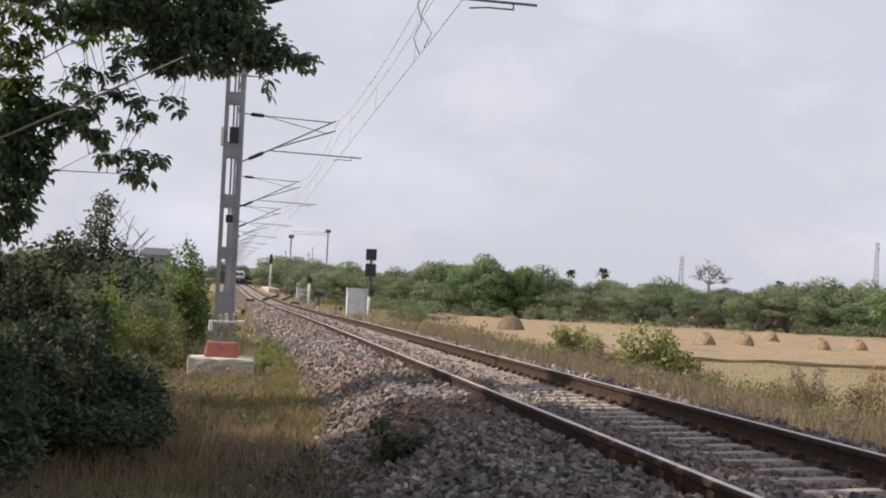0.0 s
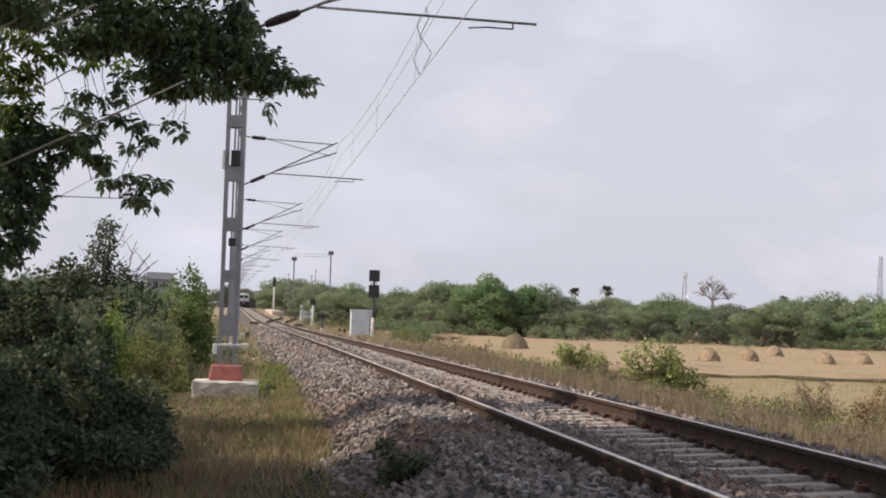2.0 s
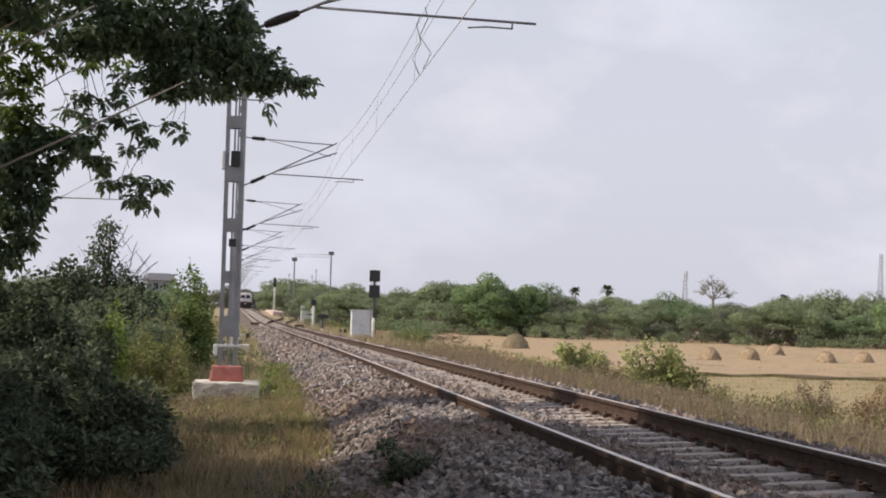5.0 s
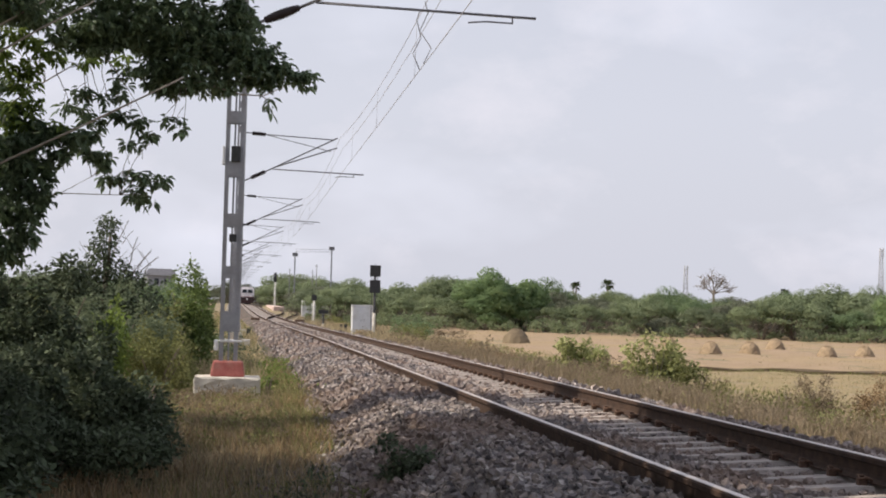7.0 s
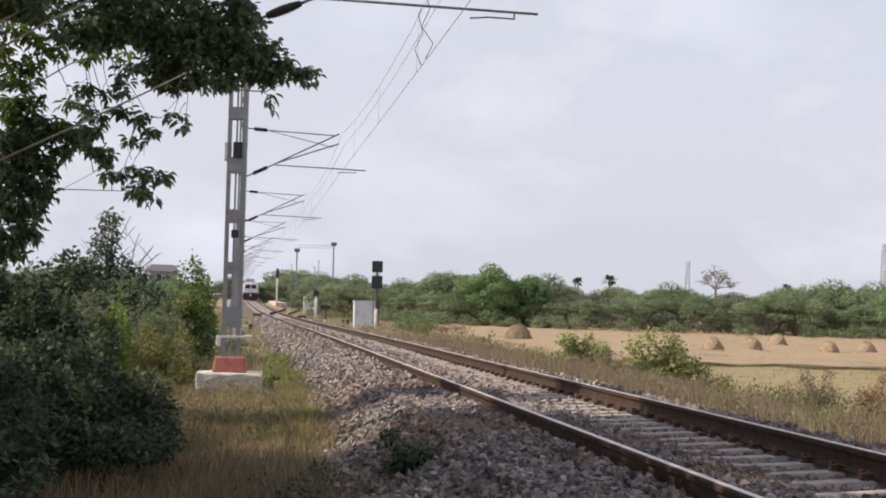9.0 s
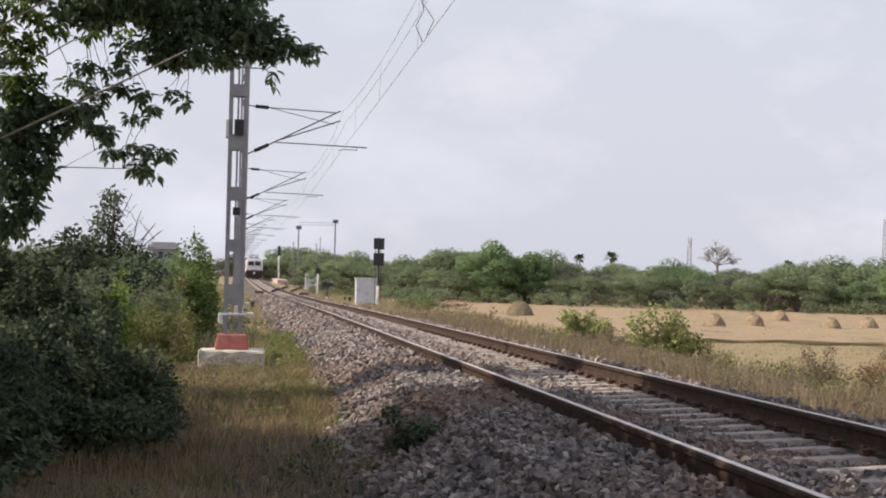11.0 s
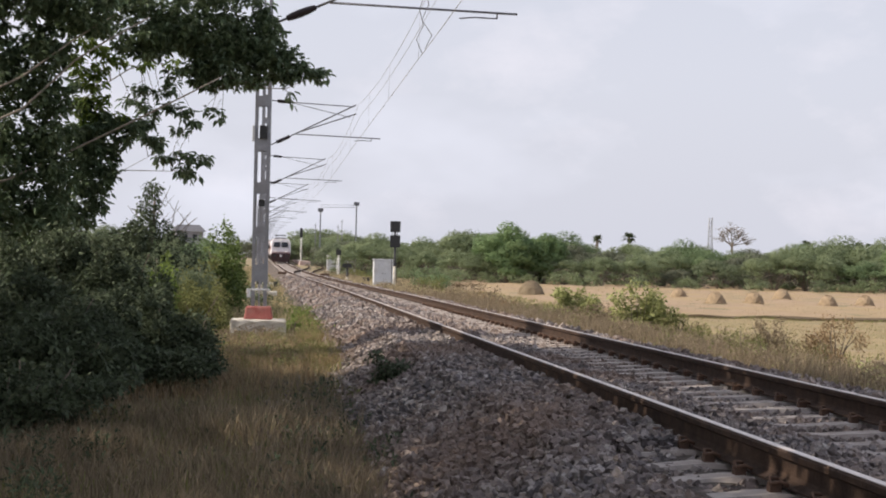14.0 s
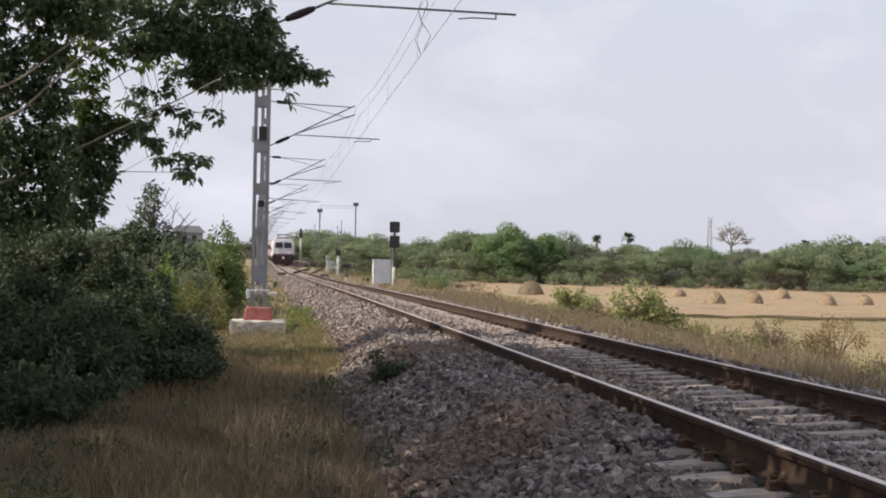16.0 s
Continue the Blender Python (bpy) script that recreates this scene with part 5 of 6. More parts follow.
for i, (x, yb, s, k) in enumerate(placed):
    src = kinds[k]
    m = pose(x, yb, float(ground_z(x, yb)) - (2.6 if yb > 500 else 0.9 if x < 10 and yb > 190 else 0.1), 0, 0, rk.uniform(0, 360)) @ Matrix.Diagonal((s * rk.uniform(0.9, 1.15), s * rk.uniform(0.9, 1.15), s, 1))
    c = copy_thing(src, m)
    c.scale = (s * rk.uniform(0.9, 1.15), s * rk.uniform(0.9, 1.15), s)
for src in kinds:
    i = kinds.index(src)
    src.matrix_world = pose(60 + 9 * i, 236, float(ground_z(60, 236)))


def low_shrub(seed, material):
    rr = random.Random(seed)
    t = thing("low_shrub", Matrix.Translation((0, 0, -50)), "low pale green shrub at the far edge of the field", "shrub", "shrubs at the field's far edge")
    cl = [(rr.uniform(-1.6, 1.6), rr.uniform(-1.2, 1.2), rr.uniform(0.2, 1.1), rr.uniform(.4, .8), rr.uniform(.4, .8), rr.uniform(.25, .5)) for i in range(12)]
    v, f = leaf_cloud(seed, cl, 0.2, 260, droop=0.0, aspect=0.6, shell=0.2, simple=True)
    tagged(raw("leaves", v, f, material, t), kind="stuff")
    return t


shrubs = [low_shrub(151, M_SCRUB_HAZE), low_shrub(152, M_SCRUB_HAZE), low_shrub(153, M_SCRUB)]
x = 9.0
while x < 100:
    yb = 163 - 0.20 * max(0, x - 25) + rk.uniform(-2, 2)
    s = rk.uniform(0.7, 1.3)
    c = copy_thing(shrubs[rk.randrange(3)], pose(x, yb, float(ground_z(x, yb)), 0, 0, rk.uniform(0, 360)))
    c.scale = (s, s, s * rk.uniform(0.8, 1.3))
    x += rk.uniform(1.8, 4.2) * (1.0 if x < 28 or x > 50 else 2.2)
for i, src in enumerate(shrubs):
    src.matrix_world = pose(8 + 2.5 * i, 168, float(ground_z(8, 168)))


def broad_tree(x, y, w, h, seed, material, label, size=0.24):
    t = thing("round_tree", Matrix.Translation((x, y, float(ground_z(x, y)))), label, "tree")
    r = random.Random(seed)
    bm = bmesh.new()
    limb(bm, (0, 0, -0.2), (0, 0, h * 0.5), 0.3, 0.2, 0.03, seed)
    part("trunk", bm, M_BARK, t)
    cl = []
    for i in range(36):
        a, e, q = r.uniform(0, 2 * math.pi), r.uniform(-1, 1), r.uniform(0.4, 1)
        c = math.sqrt(1 - e * e)
        cl.append((q * c * w * 0.38 * math.cos(a), q * c * w * 0.38 * math.sin(a), h * 0.50 + q * e * h * 0.40, w * 0.15, w * 0.11))
    v, f = pad_leaves(seed, cl, size, 2.2)
    tagged(raw("crown", v, f, material, t), kind="stuff")


broad_tree(21.3, 168, 7.5, 7.0, 121, M_BROAD, "large round leafy green tree")
broad_tree(25.5, 168, 5.5, 5.9, 122, M_BROAD, "round leafy green tree")
broad_tree(59.0, 148, 6.5, 6.0, 123, M_BROAD, "round leafy green tree")


def palm(x, y, h, seed, label, crown_r=2.0):
    t = thing("palm_tree", Matrix.Translation((x, y, -0.9)), label, "palm tree", "far palms")
    bm = bmesh.new()
    limb(bm, (0, 0, -0.3), (0.2, 0, h), 0.22, 0.15, 0.02, seed)
    part("trunk", bm, M_BARK, t)
    r = random.Random(seed)
    bm = bmesh.new()
    for i in range(30):
        a, e = r.uniform(0, 2 * math.pi), r.uniform(-0.5, 1.2)
        d = Vector((math.cos(a) * math.cos(e), math.sin(a) * math.cos(e), math.sin(e)))
        s = d.cross(Vector((0, 0, 1))).normalized()
        o = Vector((0.2, 0, h))
        p1, p2 = o + d * crown_r * 0.55, o + d * crown_r - Vector((0, 0, crown_r * 0.18))
        vs = [bm.verts.new(q) for q in (o, p1 + s * crown_r * 0.22, p2, p1 - s * crown_r * 0.22, p1 + Vector((0, 0, 0.12)))]
        for q in ((0, 1, 4), (1, 2, 4), (2, 3, 4), (3, 0, 4)):
            bm.faces.new([vs[j] for j in q])
    part("fronds", bm, M_PALM, t)


palm(68.5, 320, 7.8, 131, "fan palm with a round crown above the far scrub", 1.9)
palm(62.0, 320, 7.4, 132, "palm with a bushy crown above the far scrub", 1.5)
rp = random.Random(23)
for i in range(26):
    x = 30 + i * 7.5 + rp.uniform(-3, 3)
    if x < 50 or 88 < x < 131:
        continue
    palm(x, 420 + rp.uniform(-20, 20), rp.uniform(8.2, 9.2), 140 + i, "distant coconut palm above the scrub", 1.4)


# leafless tree
dead = thing("bare_tree", Matrix.Translation((70.2, 250, -0.9)), "leafless tree with a spreading crown of twigs", "tree")
bm = bmesh.new()
limb(bm, (0, 0, -0.3), (0, 0, 6.3), 0.26, 0.17, 0.03, 171)
part("trunk", bm, M_BARK, dead)
rd = random.Random(31)
for i in range(9):
    a, e = 2 * math.pi * i / 9 + rd.uniform(-.3, .3), rd.uniform(0.1, 1.35)
    root = Vector((0, 0, rd.uniform(5.4, 6.3)))
    d = Vector((math.cos(a) * math.cos(e), math.sin(a) * math.cos(e), math.sin(e)))
    mid = root + d * rd.uniform(1.5, 2.2)
    bm = bmesh.new()
    limb(bm, root, mid, 0.09, 0.05, 0.15, 180 + i, 5)
    for k in range(4):
        tip = mid + Vector((d.x + rd.uniform(-.8, .8), d.y + rd.uniform(-.8, .8), d.z * 0.7 + rd.uniform(-.4, .7))) * rd.uniform(1.0, 1.7)
        limb(bm, mid, tip, 0.045, 0.02, 0.2, 300 + i * 7 + k, 4)
        for j in range(12):
            q = mid.lerp(tip, rd.uniform(0.3, 1.0))
            limb(bm, q, q + Vector((rd.uniform(-.7, .7), rd.uniform(-.7, .7), rd.uniform(-.3, .7))), 0.03, 0.018, 0.1, 400 + i * 40 + k * 8 + j, 3)
    part("branch", bm, M_BARK, dead)


# communication towers
def tower(x, y, h, label):
    t = thing("communication_tower", Matrix.Translation((x, y, -0.9)), label, "tower", "towers on the horizon")
    for sx in (-1, 1):
        for sy in (-1, 1):
            bm = bmesh.new()
            tube(bm, [(sx * 1.5, sy * 1.5, 0), (sx * 0.7, sy * 0.7, h)], 0.16, 4)
            part("leg", bm, M_STEEL, t)
    bm = bmesh.new()
    z = 1.0
    while z < h - 2:
        w0, w1 = 1.5 - 0.8 * z / h, 1.5 - 0.8 * (z + 2.5) / h
        for sx, sy, tx, ty in ((-1, -1, 1, -1), (1, -1, 1, 1), (1, 1, -1, 1), (-1, 1, -1, -1)):
            tube(bm, [(sx * w0, sy * w0, z), (tx * w1, ty * w1, min(z + 2.5, h))], 0.09, 3)
        z += 2.5
    part("bracing", bm, M_STEEL, t)
    for dz, sx in ((1.2, -1), (1.2, 1), (4.0, -1), (4.0, 1)):
        bm = bmesh.new()
        box(bm, sx * 1.0, -0.6, h - dz, 0.5, 0.3, 2.0, 0.05)
        part("antenna_panel", bm, M_WHITE, t)


tower(245.5, 900, 30, "slim lattice communication tower on the horizon")
tower(364.5, 905, 44, "tall lattice communication tower on the horizon")
tower(384, 900, 43, "tall lattice communication tower on the horizon")


# ---- trackside equipment ----
def equipment_box(x, y, w, d, h, label):
    t = thing("equipment_box", Matrix.Translation((x, y, float(ground_z(x, y)))), label, "equipment box")
    bm = bmesh.new()
    # plinth takes a dark colour to give the shade below the cabinet
    box(bm, 0, 0, 0.11, w * 0.9, d * 0.9, 0.36, 0.01)
    part("plinth", bm, M_TUBE, t, "plinth darkened to paint the shade at its foot")
    bm = bmesh.new()
    box(bm, 0, 0, 0.235 + h / 2, w, d, h - 0.11, 0.05)
    part("cabinet_body", bm, M_GREY_PAINT, t)
    bm = bmesh.new()
    box(bm, 0, 0, 0.20 + h, w * 1.06, d * 1.1, 0.06, 0.02)
    part("lid", bm, M_GREY_PAINT, t)
    for s in (-1, 1):
        bm = bmesh.new()
        box(bm, s * w * 0.245, -d / 2 - 0.012, 0.24 + h / 2, w * 0.44, 0.02, h * 0.82, 0.006)
        dr = part("cabinet_door", bm, M_GREY_PAINT, t)
        bm = bmesh.new()
        box(bm, s * w * 0.06, -d / 2 - 0.035, 0.2 + h / 2, 0.02, 0.03, 0.12, 0.004)
        part("handle", bm, M_BLACK, dr)
    return t


equipment_box(3.05, 95.0, 1.25, 0.8, 1.75, "pale grey steel signalling equipment box beside the track")
equipment_box(3.2, 190.0, 1.3, 0.9, 2.1, "pale cream signalling hut cabinet beyond the first box")
equipment_box(5.4, 190.0, 1.3, 0.9, 2.0, "low white cabinet beside the far line")


def signal_post(x, y, h, heads, white, label, w=0.62):
    t = thing("signal_post", Matrix.Translation((x, y, float(ground_z(x, y)))), label, "railway signal")
    bm = bmesh.new()
    tube(bm, [(0, 0, -0.1), (0, 0, h * 0.3), (0, 0, h)], [0.085, 0.075, 0.07], 10)
    part("post", bm, M_WHITE if white else M_BLACK, t)
    if not white:
        bm = bmesh.new()
        tube(bm, [(0, 0, 0), (0, 0, h * 0.36)], 0.088, 10)
        part("post_foot", bm, M_WHITEWASH, t, "white painted foot of the post")
    bm = bmesh.new()
    box(bm, 0, 0, 0.12, 0.5, 0.5, 0.3, 0.02)
    part("base", bm, M_CONCRETE, t)
    for z, hh in heads:
        bm = bmesh.new()
        box(bm, 0, -0.08, z, w, 0.05, hh, 0.015)
        b = part("backboard", bm, M_BLACK, t)
        bm = bmesh.new()
        box(bm, 0, 0.08, z, 0.3, 0.22, hh * 0.85, 0.02)
        part("lamp_case", bm, M_BLACK, b)
    bm = bmesh.new()
    for s in (-0.16, 0.16):
        tube(bm, [(s, 0.25, 0), (s, 0.25, h - 0.6)], 0.016, 5)
    z = 0.4
    while z < h - 0.7:
        tube(bm, [(-0.16, 0.25, z), (0.16, 0.25, z)], 0.012, 4)
        z += 0.35
    part("ladder", bm, M_BLACK if not white else M_WHITE, t)
    return t


signal_post(3.6, 93.0, 4.35, ((4.0, 0.66), (3.1, 0.74)), False, "black signal post with two dark square boards")
signal_post(0.35, 250.0, 5.9, ((5.4, 1.5),), True, "white signal post with a tall black lamp head", 0.42)
signal_post(2.4, 150.0, 2.7, ((2.6, 0.55),), True, "short white signal post with a dark head", 0.5)
signal_post(2.0, 122.0, 1.5, ((1.45, 0.3),), False, "short dark post with a small crossboard and a white foot", 0.75)


def marker(x, y, h, label):
    t = thing("marker_post", Matrix.Translation((x, y, float(ground_z(x, y)))), label, "marker post", "marker posts by the track")
    bm = bmesh.new()
    box(bm, 0, 0, h / 2 - 0.05, 0.2, 0.14, h + 0.1, 0.02)
    part("stub", bm, M_BLACK, t)


for x, y, h in ((2.7, 105, 0.75), (2.8, 112, 0.6), (-4.6, 88, 0.7), (-3.6, 80, 0.6), (4.2, 58, 0.35), (-4.3, 66, 0.8)):
    marker(x, y, h, "small dark concrete marker post beside the track")

# portal over the far lines
portal = thing("overhead_portal", Matrix.Translation((4.25, 270, 0)), "steel portal frame carrying wires over the far lines", "portal frame")
for x, h in ((-0.4, 9.6), (5.72, 10.8)):
    bm = bmesh.new()
    box(bm, x, 0, h / 2 - 0.2, 0.22, 0.22, h + 0.4, 0.01)
    part("upright", bm, M_STEEL, portal)
    bm = bmesh.new()
    box(bm, x, 0, h + 0.1, 0.9, 0.6, 0.6, 0.03)
    part("bracket", bm, M_TUBE, portal)
bm = bmesh.new()
for z in (10.16, 10.58):
    tube(bm, [(-0.4, 0, z), (5.72, 0, z + 0.1)], 0.026, 5)
for k in range(8):
    tube(bm, [(-0.4 + 0.755 * k, 0, 10.16), (-0.4 + 0.755 * (k + 0.5), 0, 10.58)], 0.012, 4)
part("beam", bm, M_TUBE, portal)
for x, y, h in ((10.0, 330, 9.6), (9.2, 330, 8.4), (13.0, 330, 9.5), (4.5, 330, 8.6), (-30, 300, 8.0), (-24, 300, 8.0)):
    t = thing("line_pole", Matrix.Translation((x, y, 0)), "plain far pole with a crossarm", "pole", "far poles")
    bm = bmesh.new()
    tube(bm, [(0, 0, -0.5), (0, 0, h)], [0.10, 0.07], 6)
    part("pole", bm, M_TUBE, t)
    bm = bmesh.new()
    box(bm, 0, 0, h - 0.4, 1.5 if x < 0 else 0.7, 0.07, 0.08)
    part("crossarm", bm, M_TUBE, t)

# loop line and platform beyond the points
loop_off = lambda ys: bent(ys, (130, 150, 200, 260, 620), (0.0, 0.35, 3.6, 4.8, 4.8))
ys_loop = spaced([(132, 260, 4), (260, 560, 12)])
loop = thing("loop_track", Matrix.Translation((0, 0, 0.006)), "second railway track joining at the points", "railway track", kind="structure")
for c in (-0.873, 0.873):
    sweep("rail", rail_profile(c), ys_loop, M_RAIL, loop, offset=loop_off)
tagged(sweep("loop_ballast", [(u, float(bed_z(u)) - 0.02) for u in (-2.9, -1.75, 1.75, 2.9)], ys_loop, M_GROUND, closed=False, jitter=0.02, offset=loop_off), "ballast bed of the second track", "ballast", kind="structure")
pm = thing("point_machine", line_pose(138) @ pose(1.9, 0, -0.16), "rusty brown point machine beside the switch", "point machine")
bm = bmesh.new()
box(bm, 0, 0, 0.08, 0.8, 0.5, 0.22, 0.04)
part("case", bm, M_CLIP, pm)
pm2 = copy_thing(pm, line_pose(146) @ pose(-1.7, 0, -0.16))
plat = thing("platform", Matrix.Translation((1.75, 300, float(line_z(300)) - 0.7)), "low station platform with pale reddish edge", "platform", kind="structure")
bm = bmesh.new()
box(bm, -0.9, 0, 0.3, 1.6, 120, 1.0, 0.04)
part("platform_slab", bm, M_PLATFORM, plat)

# small building among trees
house = thing("small_house", pose(-20.0, 300, 1.5, 0, 0, 12), "distant small house with a grey pitched roof", "house")
bm = bmesh.new()
box(bm, 0, 0, 1.0, 5.0, 4.0, 7.0)
part("wall", bm, M_STEEL, house)
bm = bmesh.new()
vs = [bm.verts.new(p) for p in ((-3.0, -2.6, 4.4), (3.0, -2.6, 4.4), (3.0, 2.6, 4.4), (-3.0, 2.6, 4.4), (-2.1, 0, 5.7), (2.1, 0, 5.7))]
for q in ((0, 1, 5, 4), (1, 2, 5), (2, 3, 4, 5), (3, 0, 4), (3, 2, 1, 0)):
    bm.faces.new([vs[i] for i in q])
part("roof", bm, M_TUBE, house)
for s in (-1, 1):
    bm = bmesh.new()
    box(bm, s * 0.9, -2.02, 3.3, 0.8, 0.08, 1.1, 0.01)
    part("window", bm, M_GLASS, house)


# ---- the train ----
def wheelset(parent, y):
    for s in (-1, 1):
        bm = bmesh.new()
        tube(bm, [(s * 0.81, y, 0.5), (s * 0.95, y, 0.5)], [0.5, 0.48], 18)
        part("wheel", bm, M_BLACK, parent)


def locomotive():
    """Cab front towards -y; rail heads at z = 0."""
    t = thing("locomotive", Matrix.Identity(4), "cream-white electric locomotive with dark lower front coming down the line", "locomotive")
    bm = bmesh.new()
    # body section swept from front to back, with a raked nose
    w = 1.56
    prof = [(-w, 1.25), (-w, 2.9), (-w * 0.93, 3.45), (-w * 0.7, 3.78), (w * 0.7, 3.78), (w * 0.93, 3.45), (w, 2.9), (w, 1.25)]
    def ring(y, inset, low, rake):
        return [bm.verts.new((x * inset, y + max(0.0, z - 2.15) * rake, max(z, low))) for x, z in prof]
    rings = [ring(0.12, 0.92, 1.30, 0.30), ring(0.35, 1.0, 1.25, 0.28), ring(1.4, 1.0, 1.25, 0.05), ring(19.0, 1.0, 1.25, 0), ring(19.8, 0.94, 1.25, 0)]
    for a, b in zip(rings, rings[1:]):
        for k in range(8):
            bm.faces.new((a[k], a[(k + 1) % 8], b[(k + 1) % 8], b[k]))
    bm.faces.new(rings[0])
    bm.faces.new(rings[-1][::-1])
    part("body", bm, M_LOCO, t)
    for s in (-1, 1):
        bm = bmesh.new()
        vs = [bm.verts.new((s * x, 0.10 + (z - 2.15) * 0.30 - 0.03, z)) for x, z in ((0.12, 2.45), (1.15, 2.45), (1.12, 3.2), (0.12, 3.25))]
        o = [bm.verts.new(v.co + Vector((0, 0.06, 0))) for v in vs]
        bm.faces.new(vs)
        for k in range(4):
            bm.faces.new((vs[k], o[k], o[(k + 1) % 4], vs[(k + 1) % 4]))
        part("windscreen", bm, M_GLASS, t, "dark windscreen")
        bm = bmesh.new()
        tube(bm, [(s * 0.85, 0.05, 1.72), (s * 0.85, 0.16, 1.72)], 0.14, 12)
        part("headlamp", bm, M_LAMP, t)
        bm = bmesh.new()
        tube(bm, [(s * 0.98, -0.65, 1.08), (s * 0.98, -0.6, 1.08), (s * 0.98, -0.58, 1.08), (s * 0.98, 0.0, 1.08)], [0.2, 0.22, 0.1, 0.1], 12)
        part("buffer", bm, M_BLACK, t)
        bm = bmesh.new()
        box(bm, s * 1.585, 10, 2.3, 0.03, 15, 0.5, 0.01)
        part("side_stripe", bm, M_MAROON, t, "dark maroon stripe along the side")
    bm = bmesh.new()
    box(bm, 0, 0.10, 1.60, 2.9, 0.14, 0.10, 0.02)
    part("nose_band", bm, M_MAROON, t, "dark maroon band across the nose")
    bm = bmesh.new()
    box(bm, 0, 0.02, 1.10, 3.05, 0.25, 0.75, 0.05)
    part("buffer_beam", bm, M_DARK_MAROON, t)
    bm = bmesh.new()
    box(bm, 0, -0.05, 0.42, 2.7, 0.16, 0.6, 0.04, taper=1.05)
    part("rail_guard", bm, M_DARK_MAROON, t, "blackish maroon rail guard")
    bm = bmesh.new()
    box(bm, 0, -0.25, 1.06, 0.32, 0.5, 0.36, 0.05)
    part("coupler", bm, M_GREY_PAINT, t)
    bm = bmesh.new()
    tube(bm, [(0, 0.42, 3.62), (0, 0.62, 3.62)], 0.17, 12)
    part("top_headlamp", bm, M_LAMP, t)
    bm = bmesh.new()
    box(bm, 0, 10, 1.05, 2.7, 17.5, 0.7, 0.04)
    part("underframe", bm, M_BLACK, t)
    for y0 in (2.4, 13.2):
        for k in range(3):
            wheelset(t, y0 + 2.0 * k)
    bm = bmesh.new()
    box(bm, 0, 10, 3.88, 1.7, 15, 0.22, 0.05)
    part("roof_equipment", bm, M_TUBE, t)
    bm = bmesh.new()
    for s in (-1, 1):
        tube(bm, [(s * 0.5, 3.2, 4.0), (s * 0.55, 4.4, 4.25), (s * 0.8, 3.0, 4.38)], 0.035, 5)
    tube(bm, [(-0.85, 3.0, 4.40), (0.85, 3.0, 4.40)], 0.04, 5)
    part("folded_pantograph", bm, M_BLACK, t)
    bm = bmesh.new()
    for s in (-1, 1):
        tube(bm, [(s * 0.5, 16.8, 4.0), (s * 0.55, 15.6, 4.25), (s * 0.8, 17.0, 4.38)], 0.035, 5)
    tube(bm, [(-0.85, 17.0, 4.40), (0.85, 17.0, 4.40)], 0.04, 5)
    part("folded_pantograph", bm, M_BLACK, t)
    return t


def coach():
    t = thing("passenger_coach", Matrix.Identity(4), "dusty red-grey passenger coach behind the locomotive", "coach", "coaches of the train")
    bm = bmesh.new()
    prof = [(-1.6, 1.15), (-1.62, 2.9), (-1.45, 3.6), (-0.9, 3.95), (0.9, 3.95), (1.45, 3.6), (1.62, 2.9), (1.6, 1.15)]
    rings = [[bm.verts.new((x, y, z)) for x, z in prof] for y in (0.2, 23.0)]
    for k in range(8):
        bm.faces.new((rings[0][k], rings[0][(k + 1) % 8], rings[1][(k + 1) % 8], rings[1][k]))
    bm.faces.new(rings[0])
    bm.faces.new(rings[1][::-1])
    part("body", bm, M_COACH, t)
    for k in range(10):
        for s in (-1, 1):
            bm = bmesh.new()
            box(bm, s * 1.625, 2.6 + 2.0 * k, 2.55, 0.05, 1.2, 0.75, 0.01)
            part("window", bm, M_GLASS, t)
    bm = bmesh.new()
    box(bm, 0, 11.6, 0.95, 2.6, 21, 0.5, 0.04)
    part("underframe", bm, M_BLACK, t)
    for y0 in (3.0, 5.6, 17.6, 20.2):
        wheelset(t, y0)
    return t


loco = locomotive()
coaches = [coach()]
for i in range(5):
    coaches.append(copy_thing(coaches[0], Matrix.Identity(4)))


# ---- loose ballast stones ----
def stone_shape(r, k):
    """k broken stones as eight-cornered lumps about the origin."""
    c = np.array([(-1, -1, -1), (1, -1, -1), (1, 1, -1), (-1, 1, -1), (-1, -1, 1), (1, -1, 1), (1, 1, 1), (-1, 1, 1)], float) * 0.5
    v = c[None] + r.uniform(-0.28, 0.28, (k, 8, 3))
    return v * r.uniform(0.55, 1.15, (k, 1, 3))


def turns(r, k):
    q = r.normal(size=(k, 4))
    q /= np.linalg.norm(q, axis=1)[:, None]
    w, x, y, z = q.T
    return np.stack([np.stack([1 - 2 * (y * y + z * z), 2 * (x * y - z * w), 2 * (x * z + y * w)], -1), np.stack([2 * (x * y + z * w), 1 - 2 * (x * x + z * z), 2 * (y * z - x * w)], -1), np.stack([2 * (x * z - y * w), 2 * (y * z + x * w), 1 - 2 * (x * x + y * y)], -1)], 1)


QUADS = np.array([(0, 3, 2, 1), (4, 5, 6, 7), (0, 1, 5, 4), (2, 3, 7, 6), (1, 2, 6, 5), (0, 4, 7, 3)])


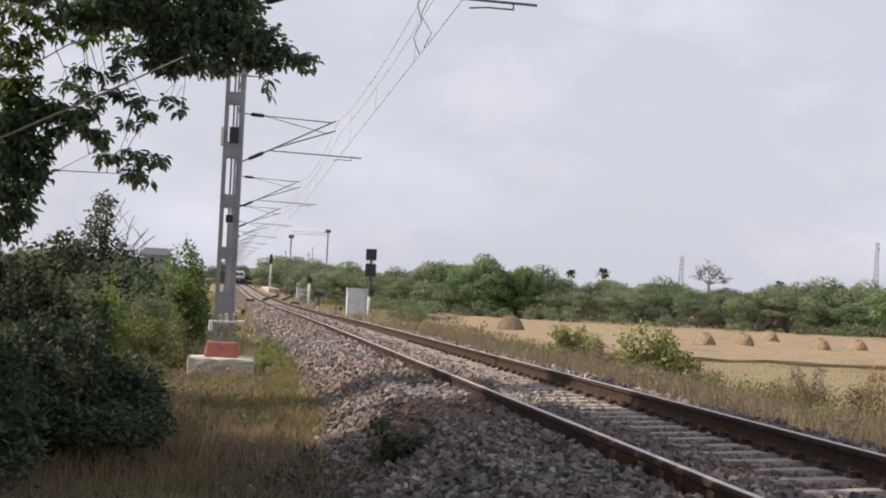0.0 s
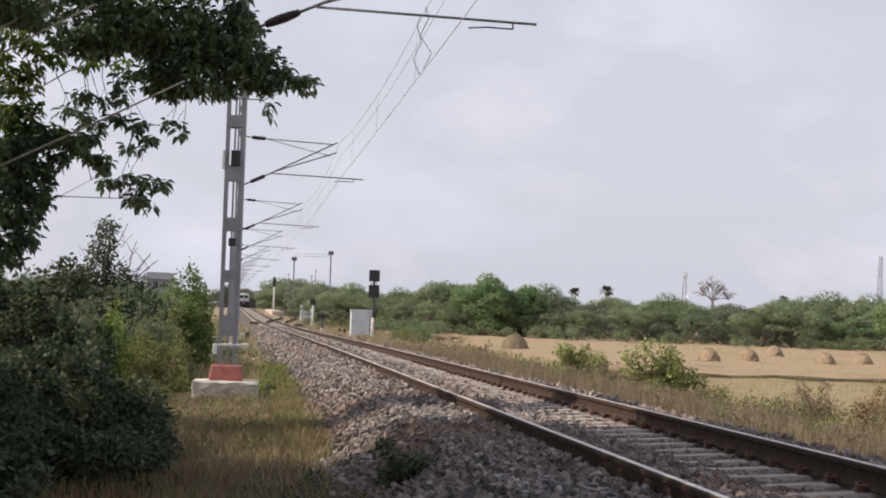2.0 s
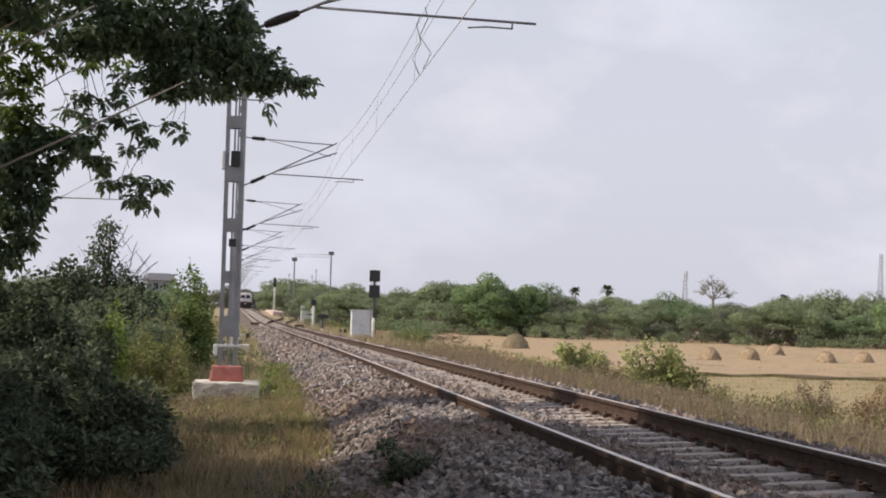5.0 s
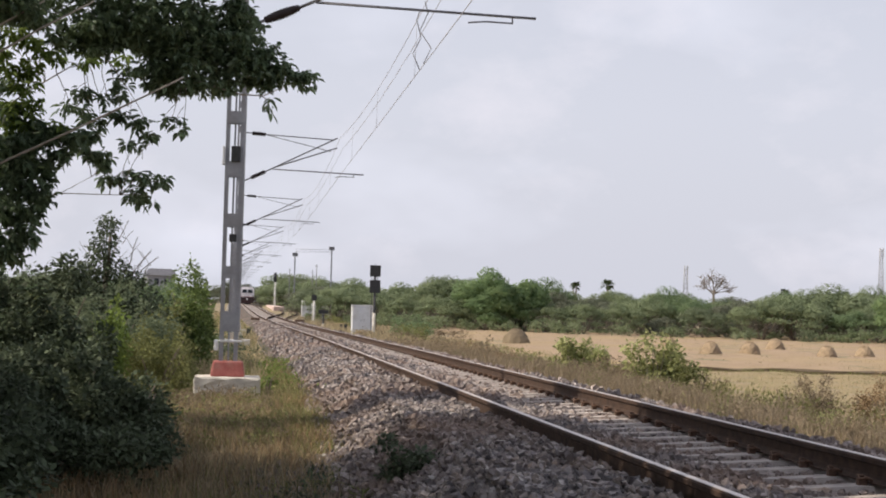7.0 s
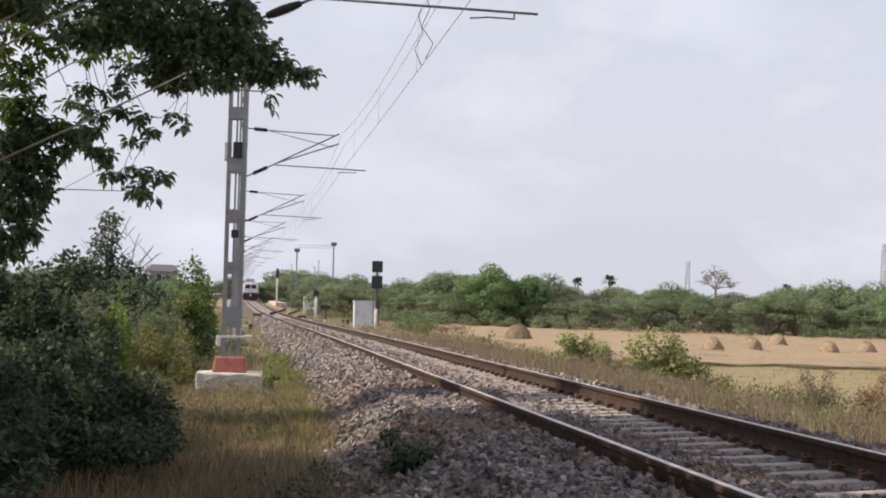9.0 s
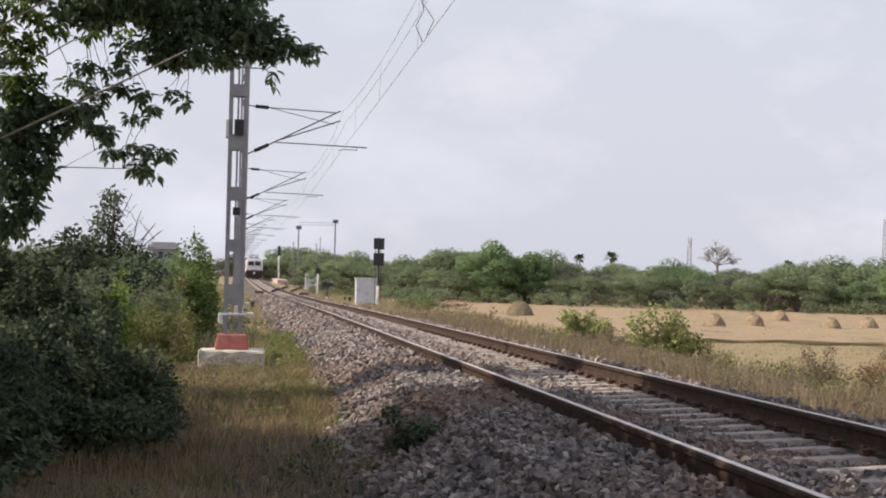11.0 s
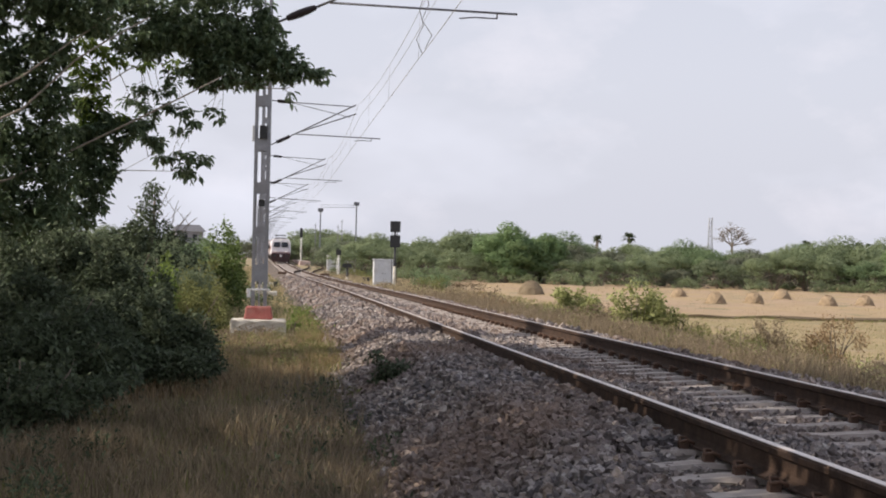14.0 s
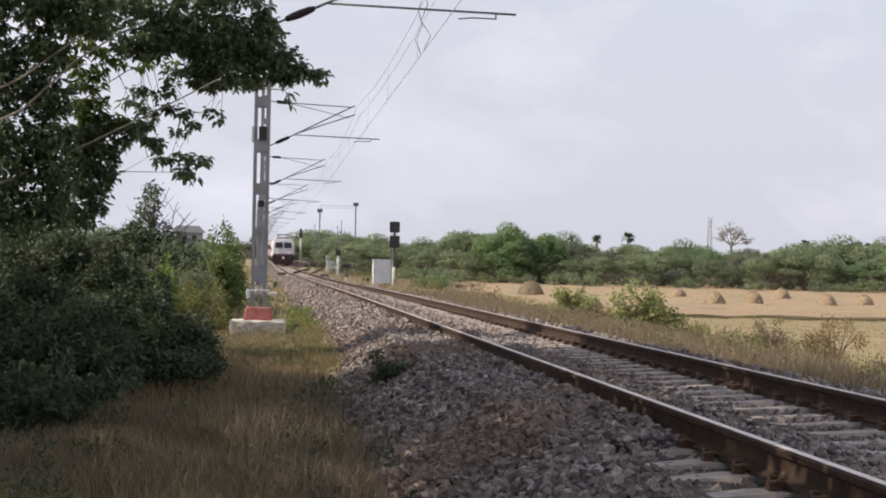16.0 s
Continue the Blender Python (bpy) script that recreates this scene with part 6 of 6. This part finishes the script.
def stones(seed, n, y0, y1, size, u0=-3.6, u1=3.0):
    r = np.random.RandomState(seed)
    y = y0 + (y1 - y0) * r.uniform(0, 1, n)
    u = r.uniform(u0, u1, n)
    # keep rails clear; let most sleeper tops in the middle show
    pos = np.mod(y - 0.4 + 0.3, 0.6) - 0.3
    on_sleeper = (np.abs(pos) < 0.10) & (np.abs(u) < 1.38)
    ok = (np.abs(np.abs(u) - 0.873) > 0.075) & (~on_sleeper | (r.uniform(0, 1, n) < np.where(u > 0.1, 0.27, np.where((u < -1.0) & (y < 4.5), 0.2, 0.85))))
    ok &= (u < 1.1) | (r.uniform(0, 1, n) < 0.75)
    ok &= (np.abs(u) < 2.5) | (r.uniform(0, 1, n) < (3.7 - np.abs(u)) / 1.2 * 0.8)
    # the grass creeps over the foot farther along
    ok &= (y < 16) | (u > -2.05) | (r.uniform(0, 1, n) < (2.6 - np.abs(u)) / 0.55)
    y, u = y[ok], u[ok]
    k = len(y)
    s = size * r.uniform(0.6, 1.4, k)
    v = np.einsum("kij,kvj->kvi", turns(r, k), stone_shape(r, k)) * s[:, None, None]
    z = np.maximum(line_z(y) + bed_z(u), ground_z(line_x(y) + u, y)) + s * 0.18 + r.uniform(-0.045, 0.05, k) - np.where((u > 0.1) & (u < 1.4), 0.008, 0.0) + np.where((u < -0.95) & (u > -1.8) & (y > 4.5), 0.035, 0.0) + np.where((u < -0.94) & (u > -1.12) & (y > 5.5), 0.03, 0.0) - np.where((u < -0.9) & (u > -1.45) & (y < 4.6), 0.05, 0.0)
    v += np.stack([line_x(y) + u, y, z], -1)[:, None, :]
    f = (np.arange(k) * 8)[:, None, None] + QUADS[None]
    ob = raw("loose_stones", v.reshape(-1, 3), f.reshape(-1, 4), M_STONE, ballast)
    return tagged(ob, kind="stuff")


stones(201, 60000, 1.5, 9.5, 0.037)
stones(205, 52000, 9.5, 20, 0.042)
stones(202, 32000, 20, 48, 0.054)
stones(204, 12000, -9, 1.5, 0.055)
stones(203, 13000, 48, 130, 0.085)
rq = np.random.RandomState(9)
shapes = []
for i in range(8):
    me = bpy.data.meshes.new("stone")
    me.from_pydata([tuple(p) for p in stone_shape(rq, 1)[0] * 0.056], [], QUADS.tolist())
    me.materials.append(M_STONE_ONE)
    shapes.append(me)
for i in range(300):
    yy, uu = rq.uniform(5, 18), rq.uniform(-2.8, -1.0)
    s = new("stone", shapes[i % 8])
    s.parent = ballast
    s.matrix_basis = pose(float(line_x(yy)) + uu, yy, float(line_z(yy) + bed_z(uu)) + 0.03, rq.uniform(0, 360), rq.uniform(0, 360), rq.uniform(0, 360))


# ---- what moves ----
def motions():
    def at(t):
        return 478.0 - 16.3 * t + 0.42 * max(0.0, t - 12.0) ** 2
    times = [0.0, 2.0, 4.0, 6.0, 8.0, 10.0, 12.0, 14.0, 16.0]
    walk(loco, [(t, line_pose(at(t))) for t in times])
    for i, c in enumerate(coaches):
        walk(c, [(t, line_pose(at(t) + 20.6 + 23.6 * i)) for t in times])


motions()
